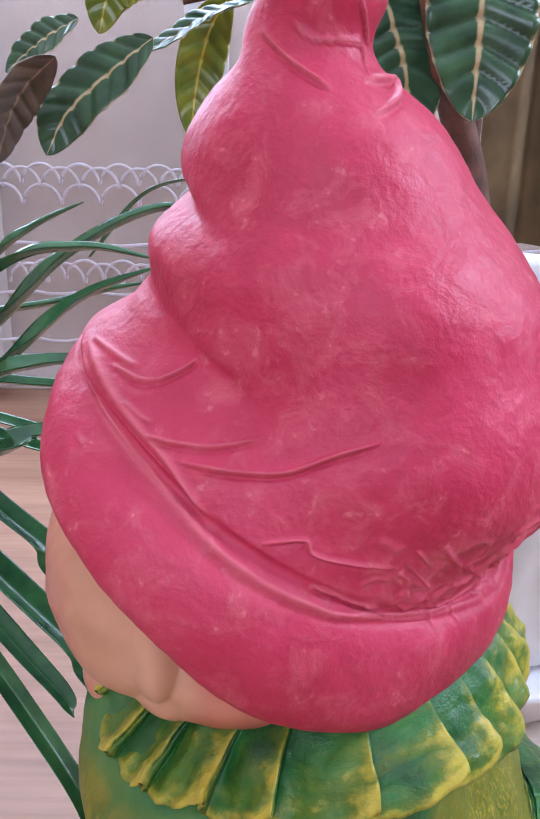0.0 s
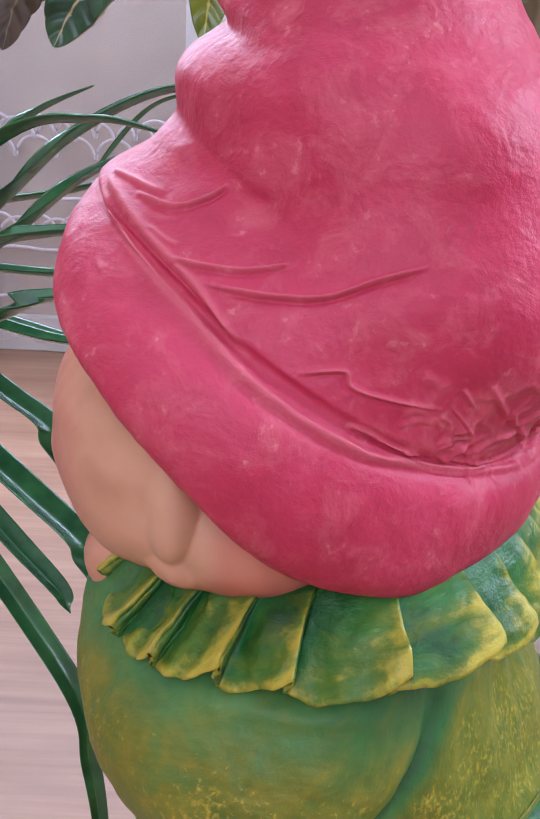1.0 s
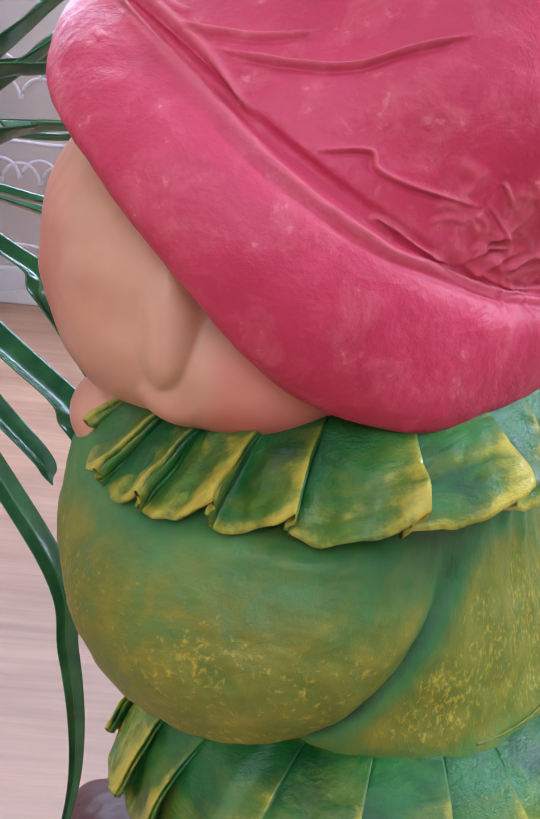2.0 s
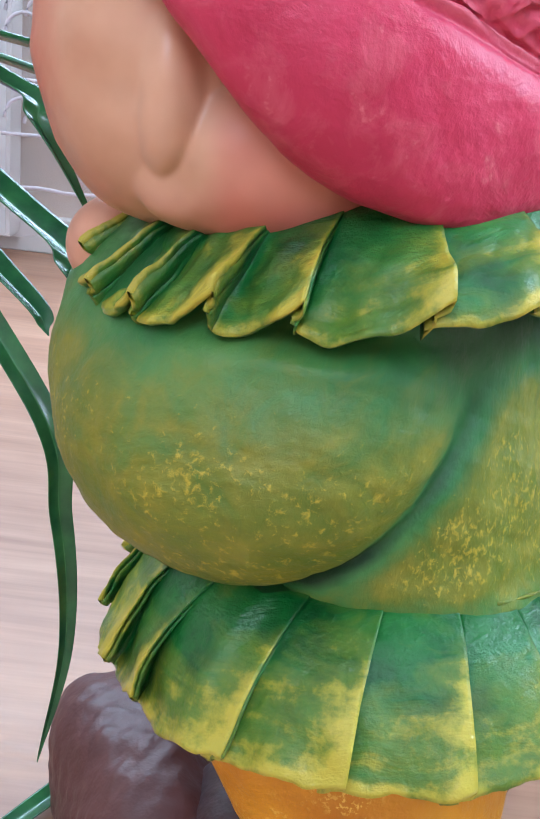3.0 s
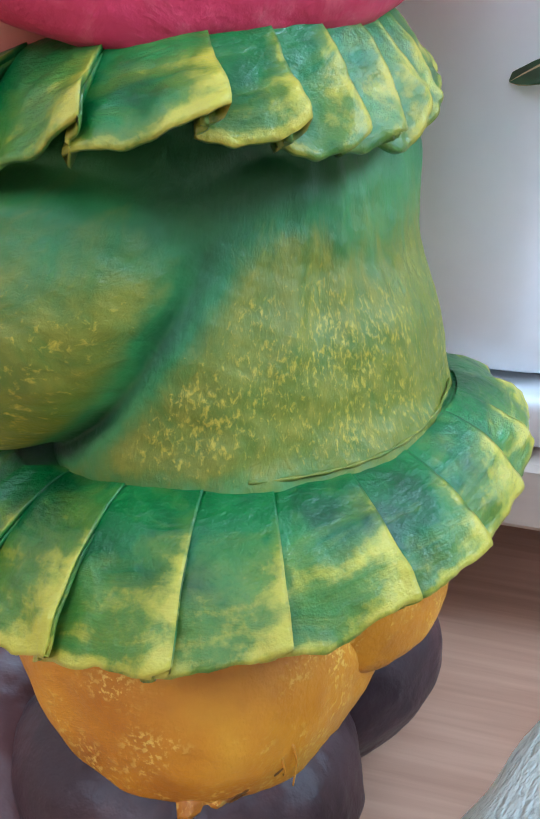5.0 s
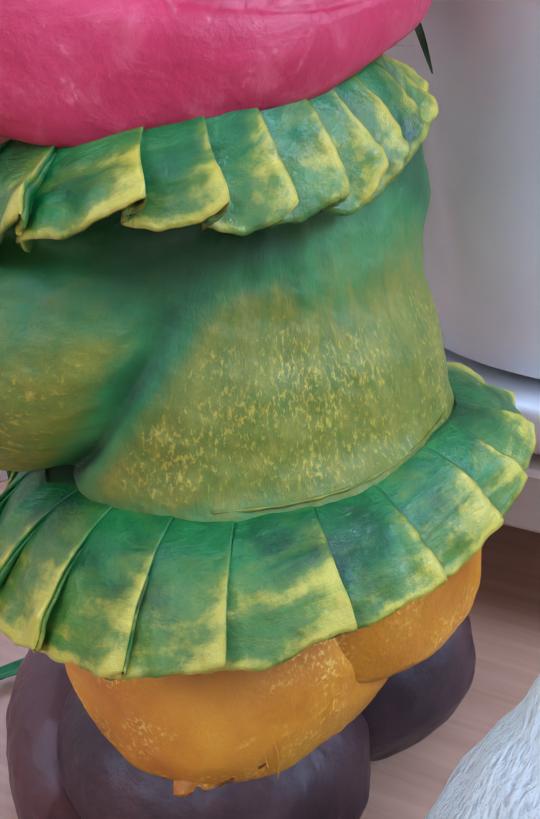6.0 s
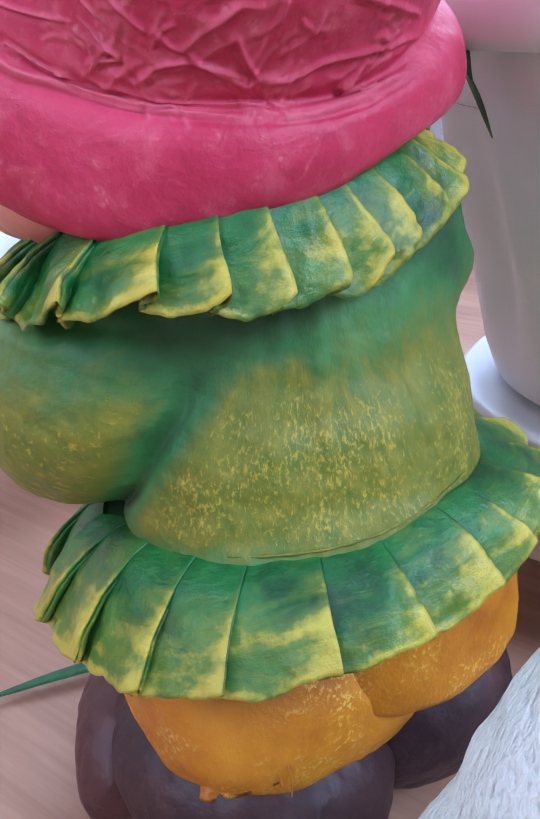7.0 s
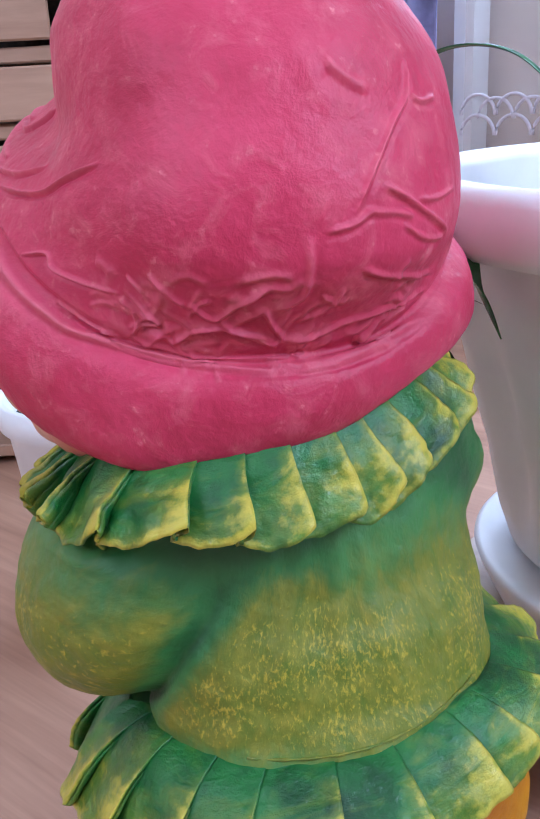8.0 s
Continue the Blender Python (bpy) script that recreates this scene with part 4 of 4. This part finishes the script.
def white_figure():
    s = Shell()
    a = np.linspace(0, 2 * np.pi, 121)[:-1]
    zs = np.linspace(0, 0.54, 120)
    A, Z = np.meshgrid(a, zs)
    R = up_curve(Z, (0.02, 0.08, 0.14, 0.20, 0.26, 0.32, 0.38, 0.46, 0.54), (0.190, 0.168, 0.150, 0.134, 0.108, 0.088, 0.070, 0.045, 0.0))
    p = np.stack([0.424 + 0.03 * np.maximum(0, Z - 0.15) + R * np.cos(A), 0.4265 + R * np.sin(A), Z], -1)
    p = p + normals(p) * (lumps(p, 40, 0.0040, 41) + lumps(p, 120, 0.0012, 42))[..., None]
    p[..., 2] = np.maximum(p[..., 2], 0.0)
    s.sheet(p, 0, close_u=True)
    ob = new("white_figurine", s.mesh("white_figurine", [FIGURE]))
    return tagged(ob, "white painted figurine with short carved strokes, standing on the floor", "figurine")


white_figure()


# ---- plants ----
def leaf(path, width, shape, cup=0.25, wave=0.0, veins=0, tip=0.0, up=(0, 0, 1), n=36, thick=0.0012, vein_w=0.5):
    """A leaf blade along a path; shape 'strap' or 'oval'. paint marks midrib, side veins and rim."""
    c = spline(path, n)
    d = np.gradient(c, axis=0)
    d /= np.linalg.norm(d, axis=1, keepdims=True)
    side = np.cross(d, np.array(up, float)[None])
    side /= np.linalg.norm(side, axis=1, keepdims=True) + 1e-9
    nor = np.cross(side, d)
    t = np.linspace(0, 1, n)
    if shape == "strap":
        w = width * np.minimum(1, (t * 6 + 0.35)) * (1 - t ** 2.6) ** 0.8
    else:
        w = width * np.sin(np.pi * np.clip(t, 0, 1) ** 0.95) ** 0.6
    w = np.maximum(w, width * 0.02)
    u = np.linspace(-1, 1, 17)
    T, Uu = np.meshgrid(t, u, indexing="ij")
    side_v = 0.5 + 0.5 * np.cos((T * veins - np.abs(Uu) * 0.9) * 2 * np.pi) if veins else 0 * T
    lift = cup * np.abs(Uu) ** 1.3 - cup * 0.2 + wave * np.sin(T * 17 + Uu) * np.abs(Uu) - (0.10 * side_v ** 4 if veins else 0)
    p = c[:, None] + side[:, None] * (w[:, None] * u[None])[..., None] + nor[:, None] * (w[:, None] * lift)[..., None]
    paint = np.maximum(np.exp(-(Uu / 0.065) ** 2), vein_w * side_v ** 6 * (1 - np.abs(Uu) * 0.4)) + 0.6 * bulge(np.abs(Uu), 0.86, 1.0)
    if not veins:
        paint = 0.7 * np.exp(-(Uu / 0.12) ** 2)
    q = p - nor[:, None] * thick
    s = Shell()
    full = np.concatenate([p, q[:, ::-1]], 1)
    s.sheet(full, 0, np.concatenate([paint, paint[:, ::-1]], 1), close_u=True)
    return s


def croton():
    root = new("croton_plant")
    tagged(root, "croton plant with broad dark green leaves veined in yellow and pink", "plant")
    base = (0.272, 1.11, 0.56)
    part("trunk", tube(spline((base, (0.24, 1.06, 0.80), (0.19, 1.03, 0.95), (0.15, 1.05, 1.12)), 16), np.linspace(0.024, 0.014, 16)), STEM, root)
    part("trunk", tube(spline((base, (0.235, 1.10, 0.82), (0.22, 1.08, 0.95), (0.10, 1.10, 1.06)), 16), np.linspace(0.020, 0.010, 16)), STEM, root)
    part("branch", tube(spline(((0.15, 1.09, 1.02), (0.05, 1.10, 1.05), (-0.10, 1.10, 1.02)), 14), np.linspace(0.010, 0.006, 14)), STEM, root)
    L = (
        (((-0.130, 1.06, 0.978), (-0.174, 1.055, 0.946), (-0.226, 1.05, 0.900), (-0.252, 1.045, 0.852)), 0.036, 8, CROTON, (0.25, -0.7, 0.8)),
        (((-0.223, 1.12, 1.000), (-0.254, 1.12, 0.985), (-0.283, 1.12, 0.965), (-0.312, 1.12, 0.940)), 0.028, 7, CROTON, (0.1, -0.7, 0.9)),
        (((-0.225, 1.00, 0.955), (-0.258, 1.0, 0.925), (-0.279, 1.0, 0.890), (-0.295, 1.0, 0.845)), 0.026, 7, BROWNLEAF, (0.8, -0.5, 0.4)),
        (((-0.10, 1.12, 1.04), (-0.15, 1.15, 1.05), (-0.19, 1.15, 1.03), (-0.205, 1.15, 0.985)), 0.032, 8, YELLOWLEAF, (0.1, -1, 0.5)),
        (((-0.05, 1.16, 1.03), (-0.075, 1.17, 0.99), (-0.09, 1.16, 0.93), (-0.097, 1.15, 0.868)), 0.030, 8, YELLOWLEAF, (0.1, -1, 0.1)),
        (((-0.020, 1.09, 1.02), (-0.071, 1.09, 1.006), (-0.113, 1.08, 0.980), (-0.170, 1.07, 0.950)), 0.024, 8, CROTON, (0, -0.3, 1)),
        (((0.205, 0.95, 1.10), (0.20, 0.925, 1.03), (0.197, 0.905, 0.965), (0.193, 0.89, 0.902)), 0.054, 8, CROTON, (0.05, -1, 0.2)),
        (((0.11, 1.06, 1.07), (0.13, 1.04, 1.0), (0.145, 1.02, 0.95), (0.155, 1.0, 0.87)), 0.050, 8, CROTON, (0.2, -1, 0.3)),
        (((0.22, 1.02, 1.10), (0.27, 1.0, 1.08), (0.31, 0.98, 1.03), (0.33, 0.97, 0.95)), 0.05, 8, CROTON, (0.2, -1, 0.3)),
        (((0.42, 0.95, 0.76), (0.39, 0.86, 0.68), (0.33, 0.82, 0.59), (0.247, 0.83, 0.532)), 0.042, 7, CROTON, (-0.3, -1, 0.6)),
        (((0.09, 1.1, 1.06), (0.03, 1.08, 1.09), (-0.02, 1.06, 1.08), (-0.06, 1.03, 1.05)), 0.04, 8, CROTON, (0, -0.6, 1)),
    )
    for path, w, veins, mat, up in L:
        part("leaf", leaf(path, w, "oval", 0.12, 0.05, veins, up=up, n=60), mat, root)
    return root


croton()


def strap_plant():
    root = new("strap_leaf_plant")
    tagged(root, "potted houseplant with long arching glossy dark green strap leaves", "plant")
    rng = np.random.RandomState(4)
    heart = np.array((-0.55, 0.92, 0.42))
    L = (
        ((-0.27, 0.83, 0.70), (-0.19, 0.845, 0.775), (-0.10, 0.865, 0.818), (-0.02, 0.88, 0.80)),
        ((-0.29, 0.90, 0.75), (-0.24, 0.91, 0.79), (-0.187, 0.918, 0.817)),
        ((-0.25, 0.80, 0.765), (-0.17, 0.80, 0.79), (-0.10, 0.80, 0.782)),
        ((-0.25, 0.77, 0.68), (-0.17, 0.785, 0.745), (-0.10, 0.80, 0.775)),
        ((-0.25, 0.72, 0.685), (-0.19, 0.72, 0.705), (-0.12, 0.72, 0.712)),
        ((-0.22, 0.65, 0.65), (-0.18, 0.652, 0.668), (-0.13, 0.655, 0.672)),
        ((-0.24, 0.72, 0.60), (-0.20, 0.67, 0.575), (-0.169, 0.633, 0.554), (-0.127, 0.612, 0.499)),
        ((-0.24, 0.72, 0.505), (-0.178, 0.661, 0.485), (-0.141, 0.62, 0.462), (-0.11, 0.60, 0.42)),
        ((-0.24, 0.70, 0.46), (-0.195, 0.66, 0.44), (-0.16, 0.63, 0.415)),
        ((-0.22, 0.66, 0.47), (-0.171, 0.613, 0.385), (-0.140, 0.598, 0.289), (-0.130, 0.585, 0.19), (-0.145, 0.571, 0.09)),
        ((-0.26, 0.84, 0.62), (-0.20, 0.83, 0.65), (-0.13, 0.82, 0.66)),
        ((-0.26, 0.80, 0.58), (-0.20, 0.78, 0.60), (-0.14, 0.77, 0.60)),
        ((-0.28, 0.90, 0.56), (-0.20, 0.88, 0.57), (-0.12, 0.86, 0.55)),
        ((-0.28, 0.90, 0.67), (-0.20, 0.90, 0.72), (-0.12, 0.90, 0.74)),
    )
    for k, tail in enumerate(L):
        first = np.array(tail[0])
        mid = heart * 0.5 + first * 0.5 + np.array((-0.02, 0.01, 0.02 if k < 6 else 0.10))
        path = [tuple(heart + rng.uniform(-0.015, 0.015, 3)), tuple(mid), *(tail if k < 6 else tail[1:])]
        part("leaf", leaf(path, (0.021 if k < 6 else 0.010 if k == 9 else 0.015) * rng.uniform(0.85, 1.15), "strap", 0.5, 0, 0, n=56, up=(0.5, -0.8, 0.3) if k == 9 else (0, 0, 1)), STRAP, root)
    part("stem", tube(((-0.55, 0.92, 0.30), (-0.55, 0.92, 0.44)), 0.03), STEM, root)
    return root


strap_plant()


def small_pot(x, y):
    root = new("flower_pot")
    root.location = (x * U, y * U, 0)
    tagged(root, "white plastic flower pot holding the strap-leaved plant", "flower pot")
    part("body", turned(((0.0, 0.0), (0.10, 0.0), (0.135, 0.31), (0.147, 0.32), (0.147, 0.36), (0.135, 0.36), (0.125, 0.30)), (0, 0, 0)), POT, root)
    part("soil", turned(((0.0, 0.33), (0.06, 0.335), (0.126, 0.325)), (0, 0, 0)), SOIL, root)
    return root


small_pot(-0.55, 0.92)


# ---- the far side of the room: lace curtain, window frame, cabinet ----
def sheer():
    m, n, l, b = material("sheer_net")
    weave = tex_noise(n, l, 500, 2)
    l.new(ramp(n, l, weave, ((0.3, (0.56, 0.53, 0.56)), (0.7, (0.72, 0.68, 0.72)))), b.inputs["Base Color"])
    b.inputs["Roughness"].default_value, b.inputs["Alpha"].default_value = 0.9, 0.28
    return m


def lace_curtain(x0, x1, y):
    root = new("lace_curtain")
    tagged(root, "sheer white net curtain with scalloped lace bands", "curtain")
    x = np.linspace(x0, x1, 160)
    z = np.linspace(0.08, 2.6, 30)
    X, Zz = np.meshgrid(x, z)
    Y = y + 0.022 * np.sin(X * 34 + 0.5 * np.sin(Zz * 2)) + 0.012 * np.sin(X * 61)
    part("net", Shell().sheet(np.stack([X, Y, Zz], -1)), sheer(), root)
    step = 0.108
    for z0, off in ((0.665, 0.0), (0.655, 0.5), (0.61, 0.0), (0.40, 0.0), (0.39, 0.5)):
        for k in range(int((x1 - x0) / step)):
            cx = x0 + (k + 0.5 + off) * step
            a = np.linspace(0, np.pi, 14)
            p = np.stack([cx + 0.052 * np.cos(a), y - 0.03 + 0 * a, z0 + 0.055 * np.sin(a)], 1)
            part("scallop", tube(p, 0.0048, 6), TULLE, root)
    for zz in (0.50, 0.36, 0.22):
        part("cord", tube(np.stack([x[::4], y - 0.03 + 0.02 * np.sin(x[::4] * 34), zz + 0 * x[::4]], 1), 0.005, 8), TULLE, root)
    return root


lace_curtain(-0.79, 0.9, 2.55)


def window_frame(x, w):
    root = new("window_2")
    root["kind"] = "structure"
    tagged(root, "white painted frame beside the lace curtain", "window", kind="structure")
    part("frame", block(x, x + w, 2.60, 2.70, 0.06, 4.0), WHITE, root, smooth=False)
    return root


window_frame(-0.235, 0.12)
window_frame(-0.86, 0.065)
VIOLET = plain("violet_cloth", (0.36, 0.36, 0.62), 0.85, 14, 0.25, 0.3)


def drape(x0, x1, y, z0, mat, label):
    root = new("curtain")
    tagged(root, label, "curtain")
    x = np.linspace(x0, x1, 90)
    X, Zz = np.meshgrid(x, np.linspace(z0, 4.19, 20))
    Y = y + 0.03 * np.sin(X * 60 + 0.4 * np.sin(Zz * 3)) + 0.01 * np.sin(X * 23)
    front = np.stack([X, Y, Zz], -1)
    back = front.copy()
    back[..., 1] += 0.006
    part("cloth", Shell().sheet(np.concatenate([front, back[:, ::-1]], 1), close_u=True), mat, root)
    return root


drape(-1.12, -0.875, 2.56, 0.05, VIOLET, "violet-blue cloth curtain hanging in soft folds")
drape(0.44, 1.15, 1.9, 0.62, plain("olive_cloth", (0.15, 0.10, 0.045), 0.85, 14, 0.25, 0.3), "olive-brown cloth curtain tied up above the floor")
structure("baseboard", block(-3.1, 3.2, 2.71, 2.75, 0.0, 0.11, 0.004), WHITE, "white painted baseboard along the wall")


def cabinet(x, y):
    root = new("cabinet")
    root.location = (x * U, y * U, 0)
    root.rotation_euler = (0, 0, radians(40))
    tagged(root, "brown wooden cabinet with open shelves beside the wall", "cabinet")
    part("side_panel", block(-0.36, -0.33, -0.02, 0.30, 0, 1.7), DARKWOOD, root, smooth=False)
    part("side_panel", block(0.10, 0.13, -0.02, 0.30, 0, 1.7), DARKWOOD, root, smooth=False)
    part("back_panel", block(-0.33, 0.10, 0.28, 0.30, 0, 1.7), SOIL, root, smooth=False)
    for k, z in enumerate((0.02, 0.38, 0.70, 0.84, 1.15, 1.66)):
        part("shelf", block(-0.33, 0.10, -0.03, 0.28, z, z + 0.03), TANWOOD, root, smooth=False)
    part("drawer_front", block(-0.325, 0.02, -0.05, -0.03, 0.42, 0.69), TANWOOD, root, smooth=False)
    part("drawer_front", block(-0.325, 0.02, -0.05, -0.03, 0.735, 0.835), TANWOOD, root, smooth=False)
    part("door", block(-0.325, 0.0, -0.05, -0.03, 0.88, 1.14), TANWOOD, root, smooth=False)
    return root


TANWOOD = wood("tan_wood", (0.50, 0.31, 0.21), (0.30, 0.17, 0.11), 0.4)
cabinet(-1.02, 1.30)


def fallen_leaf():
    root = new("leaf_blade")
    tagged(root, "long green leaf blade lying on the floor", "leaf")
    part("blade", leaf(((-0.02, 0.78, 0.012), (-0.10, 0.68, 0.012), (-0.182, 0.56, 0.012), (-0.235, 0.47, 0.010)), 0.012, "strap", 0.3), STRAP, root)
    return root


fallen_leaf()


def pot_sprigs():
    root = new("trailing_plant")
    tagged(root, "trailing plant with narrow dark green leaves growing beside the white pot", "plant")
    for path, w in ((((0.042, 0.895, 0.707), (0.082, 0.845, 0.667), (0.122, 0.825, 0.617), (0.148, 0.840, 0.552)), 0.016),
                    (((0.02, 0.95, 0.555), (0.05, 0.88, 0.467), (0.08, 0.85, 0.387), (0.105, 0.84, 0.307)), 0.010),
                    (((-0.25, 1.25, 0.70), (-0.15, 1.22, 0.80), (-0.02, 1.2, 0.80), (0.1, 1.18, 0.70)), 0.008)):
        part("leaf", leaf(path, w, "strap", 0.4), STRAP, root)
    return root


pot_sprigs()
